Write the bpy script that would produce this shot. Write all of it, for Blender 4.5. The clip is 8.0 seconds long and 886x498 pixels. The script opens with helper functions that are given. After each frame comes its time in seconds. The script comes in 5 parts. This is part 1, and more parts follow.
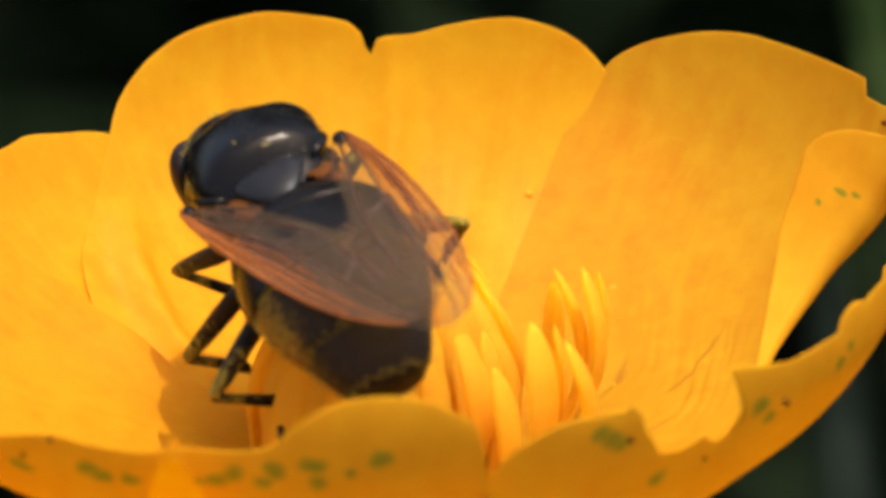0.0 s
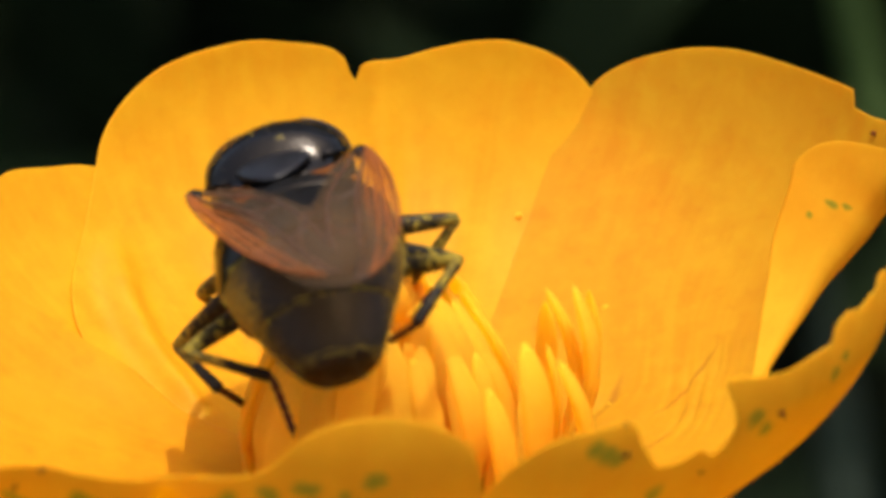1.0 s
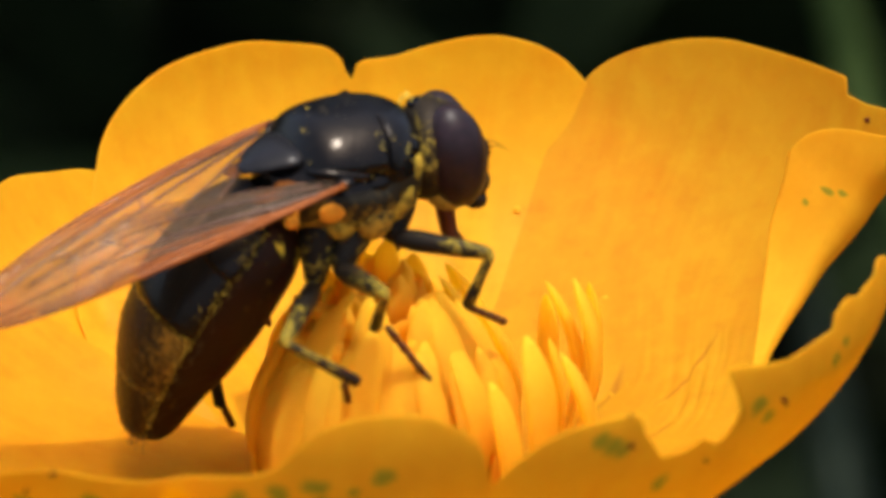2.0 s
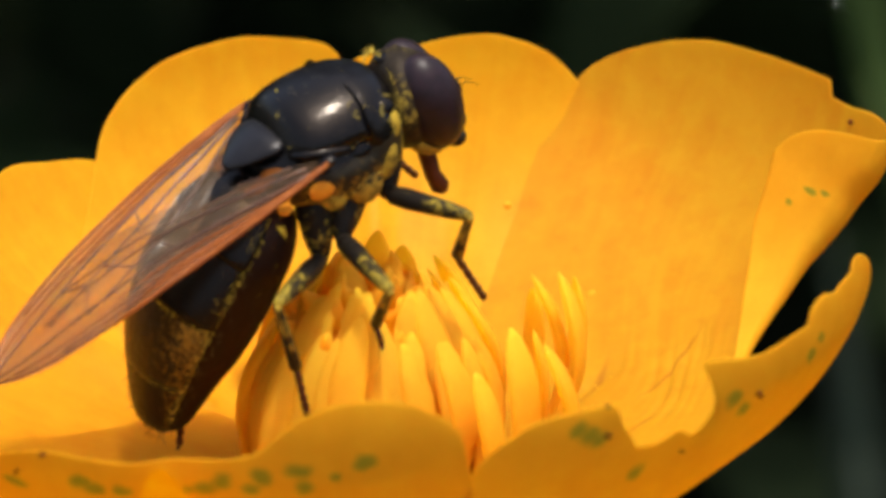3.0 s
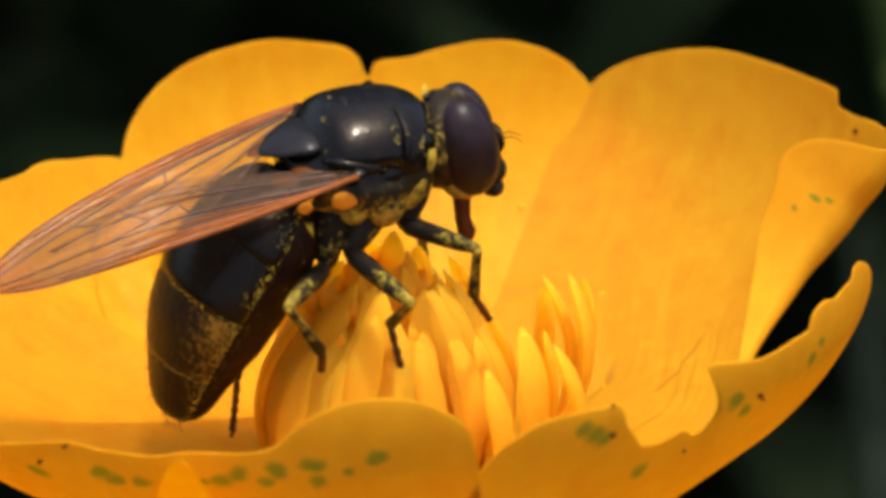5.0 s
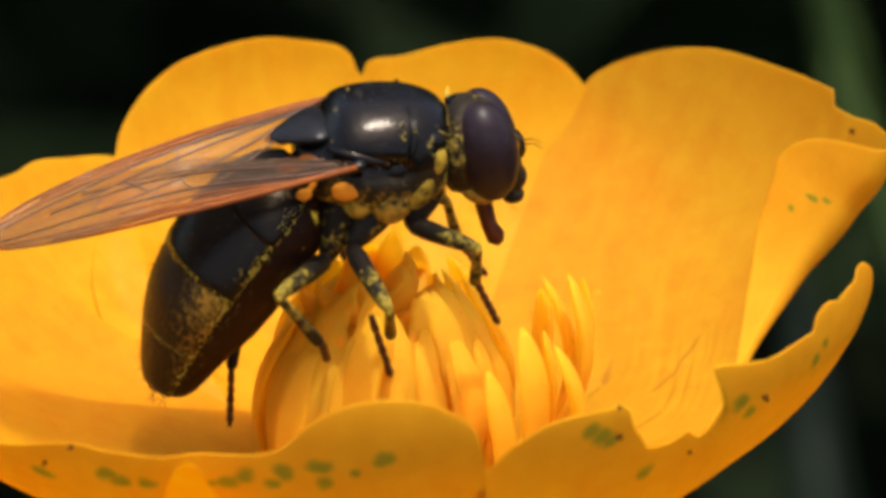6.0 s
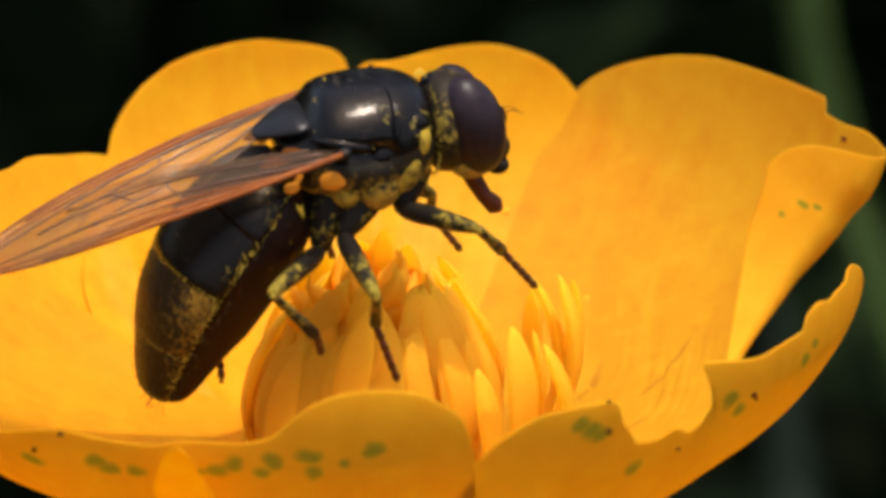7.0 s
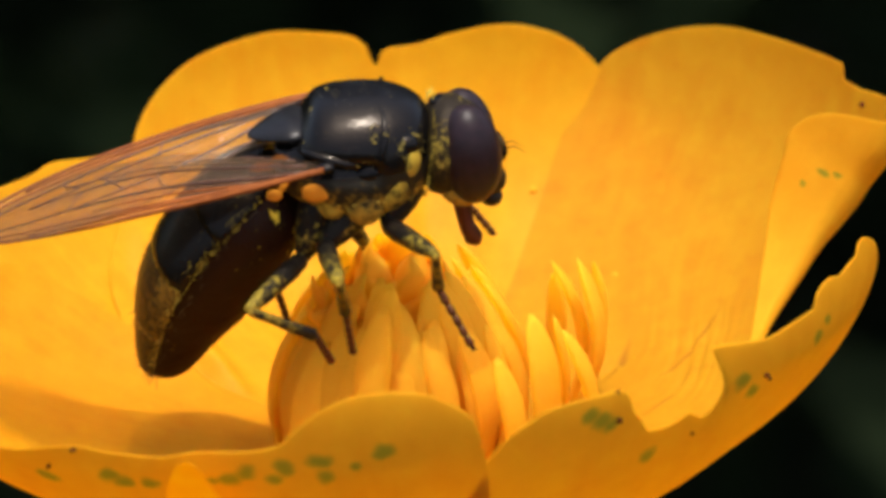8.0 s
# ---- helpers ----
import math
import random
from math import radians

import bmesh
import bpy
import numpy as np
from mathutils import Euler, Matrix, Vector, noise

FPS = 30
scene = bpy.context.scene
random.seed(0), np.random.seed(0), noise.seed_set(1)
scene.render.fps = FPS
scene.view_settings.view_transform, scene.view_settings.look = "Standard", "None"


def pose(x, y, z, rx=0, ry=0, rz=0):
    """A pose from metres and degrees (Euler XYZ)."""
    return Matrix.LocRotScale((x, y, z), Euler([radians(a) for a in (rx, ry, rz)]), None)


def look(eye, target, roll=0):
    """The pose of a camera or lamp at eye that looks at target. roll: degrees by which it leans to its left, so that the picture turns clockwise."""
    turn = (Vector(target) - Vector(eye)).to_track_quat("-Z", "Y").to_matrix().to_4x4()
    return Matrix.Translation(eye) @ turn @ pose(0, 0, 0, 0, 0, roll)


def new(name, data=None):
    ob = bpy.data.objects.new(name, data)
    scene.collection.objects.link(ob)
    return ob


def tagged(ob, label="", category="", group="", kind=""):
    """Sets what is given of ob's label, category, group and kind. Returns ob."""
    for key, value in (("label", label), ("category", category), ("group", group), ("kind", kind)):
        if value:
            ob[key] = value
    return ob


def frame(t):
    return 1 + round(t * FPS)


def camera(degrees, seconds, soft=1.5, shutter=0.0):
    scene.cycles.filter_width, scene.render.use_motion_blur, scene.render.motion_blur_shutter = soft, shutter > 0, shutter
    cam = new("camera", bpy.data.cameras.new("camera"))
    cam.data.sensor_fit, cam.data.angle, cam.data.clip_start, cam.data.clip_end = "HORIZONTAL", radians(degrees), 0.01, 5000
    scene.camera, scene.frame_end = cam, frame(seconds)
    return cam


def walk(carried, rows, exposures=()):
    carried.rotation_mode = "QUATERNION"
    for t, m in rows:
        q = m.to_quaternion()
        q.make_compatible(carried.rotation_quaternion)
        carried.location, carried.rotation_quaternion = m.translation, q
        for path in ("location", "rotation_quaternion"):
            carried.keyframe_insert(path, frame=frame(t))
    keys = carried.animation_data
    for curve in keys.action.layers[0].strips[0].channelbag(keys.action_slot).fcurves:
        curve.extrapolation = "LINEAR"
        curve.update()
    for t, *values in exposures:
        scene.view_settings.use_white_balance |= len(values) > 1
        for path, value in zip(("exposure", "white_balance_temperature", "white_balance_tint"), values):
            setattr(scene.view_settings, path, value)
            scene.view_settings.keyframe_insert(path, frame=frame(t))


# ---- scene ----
MM = 0.001
BASE = 0.35          # height of the flower's base above the ground, metres


def at(x, y, z):
    """A place in metres from millimetres counted from the flower's base."""
    return Vector((x * MM, y * MM, z * MM + BASE))


cam = camera(8.42, 8.0, soft=4.0, shutter=0.4)
cam.data.dof.use_dof = True
cam.data.dof.focus_distance = 0.149
cam.data.dof.aperture_fstop = 135
walk(cam, [
    (0.0, look(at(-0.45, -130.15, 64.11), at(0.78, 6.78, 2.89), 2.38)),
    (0.5, look(at(-0.04, -131.43, 64.48), at(0.84, 5.67, 3.63), 2.01)),
    (1.0, look(at(-0.19, -129.72, 62.88), at(1.02, 7.84, 3.08), 0.80)),
    (1.2, look(at(-0.85, -129.21, 63.47), at(1.12, 8.00, 2.88), 0.82)),
    (2.3, look(at(-0.43, -131.07, 63.66), at(1.07, 6.38, 3.63), -0.68)),
    (2.5, look(at(-0.17, -131.09, 63.83), at(1.10, 6.28, 3.58), -0.58)),
    (3.0, look(at(0.74, -133.75, 64.50), at(1.24, 3.76, 4.55), 0.21)),
    (3.5, look(at(0.23, -134.98, 65.95), at(1.32, 2.11, 5.09), 0.54)),
    (4.0, look(at(-0.89, -135.20, 65.81), at(1.49, 2.00, 5.22), -0.62)),
    (4.5, look(at(1.22, -137.03, 67.22), at(1.20, 0.00, 6.20), -0.01)),
    (5.0, look(at(1.21, -137.55, 66.85), at(0.88, -0.30, 6.35), 0.84)),
    (5.2, look(at(0.62, -137.36, 66.34), at(0.76, 0.04, 6.16), 1.49)),
    (6.3, look(at(-1.33, -137.05, 67.20), at(1.07, -0.02, 6.25), 1.25)),
    (6.5, look(at(-1.24, -136.97, 67.06), at(1.10, 0.08, 6.15), 1.38)),
    (7.0, look(at(-1.45, -138.22, 65.16), at(1.10, -0.28, 6.30), 2.19)),
    (7.5, look(at(0.73, -136.57, 66.06), at(1.02, 0.74, 5.68), 0.74)),
    (8.0, look(at(3.62, -137.24, 67.81), at(0.71, -0.53, 6.15), -1.54)),
])

# ---- daylight ----
SUN_ELEV, SUN_AZ = 84, -45        # degrees; azimuth from +x towards +y
world = bpy.data.worlds.new("world")
scene.world = world
world.use_nodes = True
wnt = world.node_tree
sky = wnt.nodes.new("ShaderNodeTexSky")
sky.sky_type = "NISHITA"
sky.sun_disc = False
sky.sun_elevation = radians(SUN_ELEV)
sky.dust_density, sky.ozone_density = 5.0, 0.6
sky.sun_rotation = radians(90 - SUN_AZ)
wnt.links.new(sky.outputs[0], wnt.nodes["Background"].inputs[0])
wnt.nodes["Background"].inputs[1].default_value = 0.15
sun_data = bpy.data.lights.new("sun", "SUN")
sun_data.energy, sun_data.angle, sun_data.color = 1.7, radians(0.53), (1.0, 0.96, 0.88)
sun_dir = Vector((math.cos(radians(SUN_ELEV)) * math.cos(radians(SUN_AZ)), math.cos(radians(SUN_ELEV)) * math.sin(radians(SUN_AZ)), math.sin(radians(SUN_ELEV))))
sun = new("sun", sun_data)
sun.matrix_world = look(sun_dir * 3, (0, 0, 0))
scene.view_settings.exposure = 1.05


# ---- materials ----
def material(name):
    m = bpy.data.materials.new(name)
    m.use_nodes = True
    nt = m.node_tree
    return m, nt, nt.nodes["Principled BSDF"], nt.nodes["Material Output"]


def node(nt, kind, **props):
    n = nt.nodes.new("ShaderNode" + kind)
    ins = props.pop("ins", {})
    if kind == "TexNoise":
        n.noise_dimensions = "3D"
    if "operation" in props:
        n.operation = props["operation"]
    for k, v in ins.items():
        if hasattr(v, "is_output"):
            nt.links.new(v, n.inputs[k])
        else:
            n.inputs[k].default_value = v
    return n


def ramp(nt, fac, stops):
    n = nt.nodes.new("ShaderNodeValToRGB")
    el = n.color_ramp.elements
    while len(el) < len(stops):
        el.new(0.5)
    for e, (p, c) in zip(el, stops):
        e.position, e.color = p, (*c, 1)
    nt.links.new(fac, n.inputs[0])
    return n.outputs[0]


def mixc(nt, fac, a, b):
    n = nt.nodes.new("ShaderNodeMix")
    n.data_type = "RGBA"
    for i, v in ((0, fac), (6, a), (7, b)):
        if hasattr(v, "is_output"):
            nt.links.new(v, n.inputs[i])
        else:
            n.inputs[i].default_value = v if i == 0 else (*v, 1)
    return n.outputs[2]


def noise_tex(nt, scale, vec=None, detail=3.0, rough=0.55):
    n = node(nt, "TexNoise", ins={"Scale": scale, "Detail": detail, "Roughness": rough})
    if vec is not None:
        nt.links.new(vec, n.inputs["Vector"])
    return n.outputs[0]


def coords(nt, kind="Object", stretch=None):
    out = nt.nodes.new("ShaderNodeTexCoord").outputs[kind]
    if stretch:
        m = node(nt, "Mapping", ins={"Vector": out, "Scale": stretch})
        out = m.outputs[0]
    return out


def bump(nt, bsdf, height, dist, strength=0.5):
    b = node(nt, "Bump", ins={"Height": height, "Distance": dist, "Strength": strength})
    nt.links.new(b.outputs[0], bsdf.inputs["Normal"])
    return b.outputs[0]


def spots_mask(nt, uv, spots):
    """A soft mask of round stains at (u, v, radius) on a petal."""
    total = None
    wob = node(nt, "TexNoise", ins={"Scale": 26.0, "Detail": 2.0, "Vector": uv})
    off = node(nt, "VectorMath", operation="SCALE", ins={0: wob.outputs[1], "Scale": 0.03})
    base = node(nt, "VectorMath", operation="ADD", ins={0: uv, 1: off.outputs[0]})
    base = node(nt, "VectorMath", operation="SUBTRACT", ins={0: base.outputs[0], 1: (0.015, 0.015, 0.015)})
    for u, v, r in spots:
        d = node(nt, "VectorMath", operation="DISTANCE", ins={0: base.outputs[0], 1: (u, v, 0)})
        m = node(nt, "MapRange", ins={"Value": d.outputs["Value"], "From Min": r, "From Max": r * 0.45, "To Min": 0.0, "To Max": 1.0})
        if total is None:
            total = m.outputs[0]
        else:
            total = node(nt, "Math", operation="MAXIMUM", ins={0: total, 1: m.outputs[0]}).outputs[0]
    return total


def petal_material(name, deep, pale, gloss, through_light, spots=(), lines=()):
    m, nt, b, out = material(name)
    uv = coords(nt, "UV")
    streak = noise_tex(nt, 1.0, coords(nt, "UV", (38, 2.6, 1)), 4.0)
    broad = noise_tex(nt, 230.0, coords(nt), 2.0)
    fine = noise_tex(nt, 5200.0, coords(nt), 2.0)
    c = mixc(nt, node(nt, "MapRange", ins={"Value": streak, "From Min": 0.35, "From Max": 0.7}).outputs[0], deep, pale)
    c = mixc(nt, node(nt, "MapRange", ins={"Value": broad, "From Min": 0.38, "From Max": 0.62, "To Max": 0.75}).outputs[0], c, pale)
    blotch = noise_tex(nt, 1050.0, coords(nt), 4.0, 0.65)
    c = mixc(nt, node(nt, "MapRange", ins={"Value": blotch, "From Min": 0.48, "From Max": 0.66, "To Max": 0.55}).outputs[0], c, tuple(min(1.0, v * k) for v, k in zip(pale, (1.05, 1.12, 1.3))))
    c = mixc(nt, node(nt, "MapRange", ins={"Value": blotch, "From Min": 0.44, "From Max": 0.3, "To Max": 0.5}).outputs[0], c, tuple(v * k for v, k in zip(deep, (0.96, 0.9, 0.9))))
    if spots:
        sm = spots_mask(nt, uv, spots)
        c = mixc(nt, node(nt, "Math", operation="MULTIPLY", ins={0: sm, 1: 0.75}).outputs[0], c, (0.22, 0.34, 0.03))
    for (ua, va), (ub, vb), wide in lines:
        # a thin brown line along the petal, painting the shade of a crease
        xy = node(nt, "SeparateXYZ", ins={0: uv})
        mid = node(nt, "MapRange", ins={"Value": xy.outputs[1], "From Min": va, "From Max": vb, "To Min": ua, "To Max": ub}).outputs[0]
        off = node(nt, "Math", operation="ABSOLUTE", ins={0: node(nt, "Math", operation="SUBTRACT", ins={0: xy.outputs[0], 1: mid}).outputs[0]}).outputs[0]
        across = node(nt, "MapRange", ins={"Value": off, "From Min": wide, "From Max": 0.0, "To Max": 0.75}).outputs[0]
        along = node(nt, "MapRange", ins={"Value": xy.outputs[1], "From Min": va - 0.02, "From Max": va + 0.03}).outputs[0]
        end = node(nt, "MapRange", ins={"Value": xy.outputs[1], "From Min": vb + 0.02, "From Max": vb - 0.03}).outputs[0]
        m1 = node(nt, "Math", operation="MULTIPLY", ins={0: across, 1: along}).outputs[0]
        c = mixc(nt, node(nt, "Math", operation="MULTIPLY", ins={0: m1, 1: end}).outputs[0], c, (0.50, 0.17, 0.008))
    nt.links.new(c, b.inputs["Base Color"])
    b.inputs["Roughness"].default_value = gloss
    b.inputs["Specular IOR Level"].default_value = 0.12
    h = node(nt, "Math", operation="ADD", ins={0: streak, 1: node(nt, "Math", operation="MULTIPLY", ins={0: fine, 1: 0.35}).outputs[0]})
    n = bump(nt, b, h.outputs[0], 0.00003, 0.28)
    tr = node(nt, "BsdfTranslucent", ins={"Color": c, "Normal": n})
    mx = node(nt, "MixShader", ins={0: through_light, 1: b.outputs[0], 2: tr.outputs[0]})
    nt.links.new(mx.outputs[0], out.inputs[0])
    return m


YELLOW, ORANGE = (0.85, 0.460, 0.012), (0.82, 0.388, 0.008)
PETAL_IN = petal_material("petal_inner", ORANGE, YELLOW, 0.5, 0.55)
# front-left petal: deeper copy of the inner colour, its duller light painted in
PETAL_SHADE_TONE = petal_material("petal_inner_shade_tone", (0.80, 0.36, 0.007), (0.83, 0.41, 0.010), 0.5, 0.55)
# right petal: deeper copy for its shade, with painted crease lines
PETAL_SHADE_LINED = petal_material("petal_inner_shade_lined", (0.70, 0.32, 0.009), (0.73, 0.39, 0.013), 0.5, 0.58, (), (((0.392, 0.272), (0.399, 0.359), 0.006), ((0.277, 0.303), (0.270, 0.39), 0.004), ((0.3216, 0.348), (0.235, 0.491), 0.004)))


def plain(name, colour, other, rough=0.5, scale=900.0, spec=0.5, bump_mm=0.02, metal=0.0):
    m, nt, b, out = material(name)
    n1 = noise_tex(nt, scale, coords(nt), 4.0)
    n2 = noise_tex(nt, scale * 7, coords(nt), 2.0)
    f = node(nt, "MapRange", ins={"Value": n1, "From Min": 0.35, "From Max": 0.68}).outputs[0]
    nt.links.new(mixc(nt, f, colour, other), b.inputs["Base Color"])
    b.inputs["Roughness"].default_value = rough
    b.inputs["Specular IOR Level"].default_value = spec
    b.inputs["Metallic"].default_value = metal
    bump(nt, b, n2, bump_mm * MM, 0.4)
    return m


def dusted(name, base, rough, amount, scale=2600.0, dust=(0.50, 0.36, 0.03), broad=420.0, blur=0.14, flank=None, spec=0.12, relief=0.06, tint=(1.0, 0.84, 0.70)):
    """Dark cuticle with a patchy dusting of pollen."""
    m, nt, b, out = material(name)
    o = coords(nt)
    n1 = noise_tex(nt, scale, o, 3.0, 0.7)
    n2 = noise_tex(nt, broad, o, 2.0)
    s = node(nt, "Math", operation="ADD", ins={0: n1, 1: node(nt, "Math", operation="MULTIPLY", ins={0: n2, 1: 0.9}).outputs[0]}).outputs[0]
    if flank:
        # thicker on one stretch than on the rest: (axis, from, to, amount)
        y = node(nt, "SeparateXYZ", ins={0: o}).outputs[flank[0]]
        side = node(nt, "MapRange", ins={"Value": node(nt, "Math", operation="ABSOLUTE", ins={0: y}).outputs[0], "From Min": flank[1] * MM, "From Max": flank[2] * MM, "To Min": -flank[3], "To Max": 0.0}).outputs[0]
        s = node(nt, "Math", operation="ADD", ins={0: s, 1: side}).outputs[0]
    f = node(nt, "MapRange", ins={"Value": s, "From Min": 1.12 - amount, "From Max": 1.12 - amount + blur}).outputs[0]
    nt.links.new(mixc(nt, f, base, dust), b.inputs["Base Color"])
    r = node(nt, "MapRange", ins={"Value": f, "To Min": rough, "To Max": 0.85}).outputs[0]
    nt.links.new(r, b.inputs["Roughness"])
    b.inputs["Specular IOR Level"].default_value = spec
    b.inputs["Specular Tint"].default_value = (*tint, 1)
    bump(nt, b, s, relief * MM, 0.6)
    return m


CUTICLE = dusted("black_cuticle", (0.0035, 0.003, 0.003), 0.17, -0.03, 5200.0, (0.34, 0.25, 0.04), 900.0, 0.22, spec=0.18, relief=0.02, tint=(1.0, 0.88, 0.78))
SATIN = plain("satin_plate", (0.006, 0.005, 0.005), (0.010, 0.009, 0.009), 0.28, 3000.0, 0.2, 0.02)
CUTICLE_PLEURA = dusted("dusted_cuticle", (0.014, 0.012, 0.008), 0.5, 0.42, 4200.0, (0.34, 0.20, 0.022), 500.0, 0.3, (2, 0.0, 0.9, 0.40))
CUTICLE_HEAD = dusted("head_cuticle", (0.014, 0.010, 0.006), 0.45, 0.05, 7000.0, (0.32, 0.22, 0.03), 500.0, 0.25)
CUTICLE_ABDOMEN = dusted("abdomen_cuticle", (0.0045, 0.0035, 0.0028), 0.24, 0.06, 9000.0, (0.36, 0.25, 0.03), 420.0, 0.34, (1, 1.3, 2.3, 0.45), 0.14, 0.02)
CUTICLE_TAIL = dusted("brassy_cuticle", (0.014, 0.008, 0.003), 0.36, 0.46, 7000.0, (0.36, 0.20, 0.02), 300.0, 0.6, (1, 0.5, 1.9, 0.62), 0.12)
CUTICLE_BELLY = dusted("belly_cuticle", (0.010, 0.003, 0.0014), 0.5, 0.0)
CUTICLE_FLANK = dusted("flank_cuticle", (0.010, 0.008, 0.005), 0.5, 0.47, 3600.0, (0.36, 0.24, 0.026), 700.0, 0.3)
CUTICLE_COXA = dusted("coxa_cuticle", (0.009, 0.007, 0.005), 0.5, 0.10, 6000.0, (0.36, 0.25, 0.03), 700.0, 0.25)
CUTICLE_LEG = dusted("leg_cuticle", (0.010, 0.008, 0.006), 0.42, 0.36, 4000.0, (0.38, 0.27, 0.028), 700.0, 0.34, (2, 0.9, 2.0, 0.34))
CUTICLE_SHIN = dusted("shin_cuticle", (0.010, 0.008, 0.006), 0.42, 0.30, 4000.0, (0.38, 0.26, 0.028), 700.0, 0.34, (2, 1.9, 0.7, 0.28))
CUTICLE_TARSUS = dusted("tarsus_cuticle", (0.07, 0.024, 0.008), 0.45, 0.05)
EYE = plain("compound_eye", (0.010, 0.005, 0.006), (0.018, 0.008, 0.010), 0.38, 5000.0, 0.2, 0.01)
PALE = plain("pale_haltere", (0.56, 0.20, 0.012), (0.64, 0.25, 0.02), 0.6, 2000.0, 0.1)
POLLEN = plain("pollen", (0.36, 0.25, 0.015), (0.50, 0.36, 0.03), 0.8, 4000.0)
TONGUE = plain("proboscis", (0.05, 0.011, 0.003), (0.11, 0.025, 0.006), 0.5, 2000.0, 0.15)
HAIR = plain("dark_hair", (0.02, 0.016, 0.008), (0.10, 0.07, 0.02), 0.5, 2000.0)
STAMEN = petal_material("stamen_yellow", (0.97, 0.62, 0.035), (0.98, 0.67, 0.05), 0.6, 0.66)
ANTHER = petal_material("anther_yellow", (0.97, 0.64, 0.035), (0.98, 0.69, 0.05), 0.7, 0.66)
CARPEL = petal_material("carpel_orange", (0.97, 0.56, 0.03), (0.98, 0.60, 0.04), 0.7, 0.6)
GREEN = plain("stem_green", (0.10, 0.19, 0.03), (0.16, 0.26, 0.05), 0.5, 400.0)
BROWN = plain("brown_speck", (0.09, 0.02, 0.003), (0.15, 0.04, 0.006), 0.9, 3000.0, 0.1)


def wing_material():
    m, nt, b, out = material("wing_membrane")
    uv = coords(nt, "UV")
    sep = node(nt, "SeparateXYZ", ins={0: uv})
    # u runs from root to tip, v from the front edge to the hind edge
    n = noise_tex(nt, 420.0, coords(nt), 3.0)
    warm = node(nt, "MapRange", ins={"Value": node(nt, "Math", operation="ADD", ins={0: sep.outputs[0], 1: node(nt, "Math", operation="MULTIPLY", ins={0: sep.outputs[1], 1: 1.1}).outputs[0]}).outputs[0], "From Min": 0.02, "From Max": 0.4}).outputs[0]
    c = mixc(nt, warm, (0.40, 0.11, 0.010), (0.140, 0.088, 0.052))
    c = mixc(nt, node(nt, "MapRange", ins={"Value": n, "From Min": 0.4, "From Max": 0.7, "To Max": 0.35}).outputs[0], c, (0.21, 0.15, 0.09))
    grain = noise_tex(nt, 1.0, coords(nt, "UV", (2.2, 20, 1)), 3.0)
    c = mixc(nt, node(nt, "MapRange", ins={"Value": grain, "From Min": 0.45, "From Max": 0.75, "To Max": 0.4}).outputs[0], c, (0.07, 0.04, 0.016))
    along = node(nt, "MapRange", ins={"Value": sep.outputs[0], "From Min": 0.3, "From Max": 0.8, "To Min": 1.0, "To Max": 0.2}).outputs[0]
    band = node(nt, "MapRange", ins={"Value": sep.outputs[1], "From Min": 0.06, "From Max": 0.30, "To Min": 1.0, "To Max": 0.0}).outputs[0]
    costal = node(nt, "Math", operation="MULTIPLY", ins={0: along, 1: band}).outputs[0]
    c = mixc(nt, costal, c, (0.38, 0.105, 0.014))
    nt.links.new(c, b.inputs["Base Color"])
    b.inputs["Roughness"].default_value = 0.22
    b.inputs["Specular IOR Level"].default_value = 0.5
    w = noise_tex(nt, 1.0, coords(nt, "UV", (3, 16, 1)), 2.0)
    bump(nt, b, w, 0.3 * MM, 0.8)
    tint = mixc(nt, warm, (0.985, 0.90, 0.72), (0.96, 0.91, 0.82))
    tp = node(nt, "BsdfTransparent", ins={"Color": tint})
    clear = node(nt, "MapRange", ins={"Value": grain, "From Min": 0.3, "From Max": 0.7, "To Min": 0.89, "To Max": 0.73}).outputs[0]
    clear = node(nt, "Math", operation="SUBTRACT", ins={0: clear, 1: node(nt, "Math", operation="MULTIPLY", ins={0: costal, 1: 0.28}).outputs[0]}).outputs[0]
    mx = node(nt, "MixShader", ins={0: clear, 1: b.outputs[0], 2: tp.outputs[0]})
    nt.links.new(mx.outputs[0], out.inputs[0])
    return m


WING = wing_material()
AMBER = petal_material("amber_flap", (0.16, 0.045, 0.008), (0.22, 0.075, 0.013), 0.4, 0.5)
VEIN = plain("wing_vein", (0.05, 0.018, 0.006), (0.09, 0.03, 0.01), 0.4, 2000.0)
COSTA = plain("orange_vein", (0.17, 0.045, 0.008), (0.26, 0.075, 0.012), 0.5, 2000.0, 0.15)


# ---- building helpers (meshes are drawn in millimetres) ----
def smooth_mesh(me):
    me.polygons.foreach_set("use_smooth", [True] * len(me.polygons))


def part(name, bm, mat, parent, label="", m=None, kind=""):
    me = bpy.data.meshes.new(name)
    bmesh.ops.transform(bm, matrix=Matrix.Scale(MM, 4), verts=bm.verts)
    bmesh.ops.recalc_face_normals(bm, faces=bm.faces)
    bm.to_mesh(me)
    bm.free()
    smooth_mesh(me)
    for one in (mat if isinstance(mat, (list, tuple)) else [mat]):
        me.materials.append(one)
    ob = new(name, me)
    ob.parent = parent
    if m is not None:
        ob.matrix_basis = m
    return tagged(ob, label=label, kind=kind)


def mm_pose(x, y, z, rx=0, ry=0, rz=0):
    return pose(x * MM, y * MM, z * MM, rx, ry, rz)


def frame_of(d):
    d = Vector(d).normalized()
    a = Vector((0, 0, 1)) if abs(d.z) < 0.9 else Vector((1, 0, 0))
    u = d.cross(a).normalized()
    return u, d.cross(u)


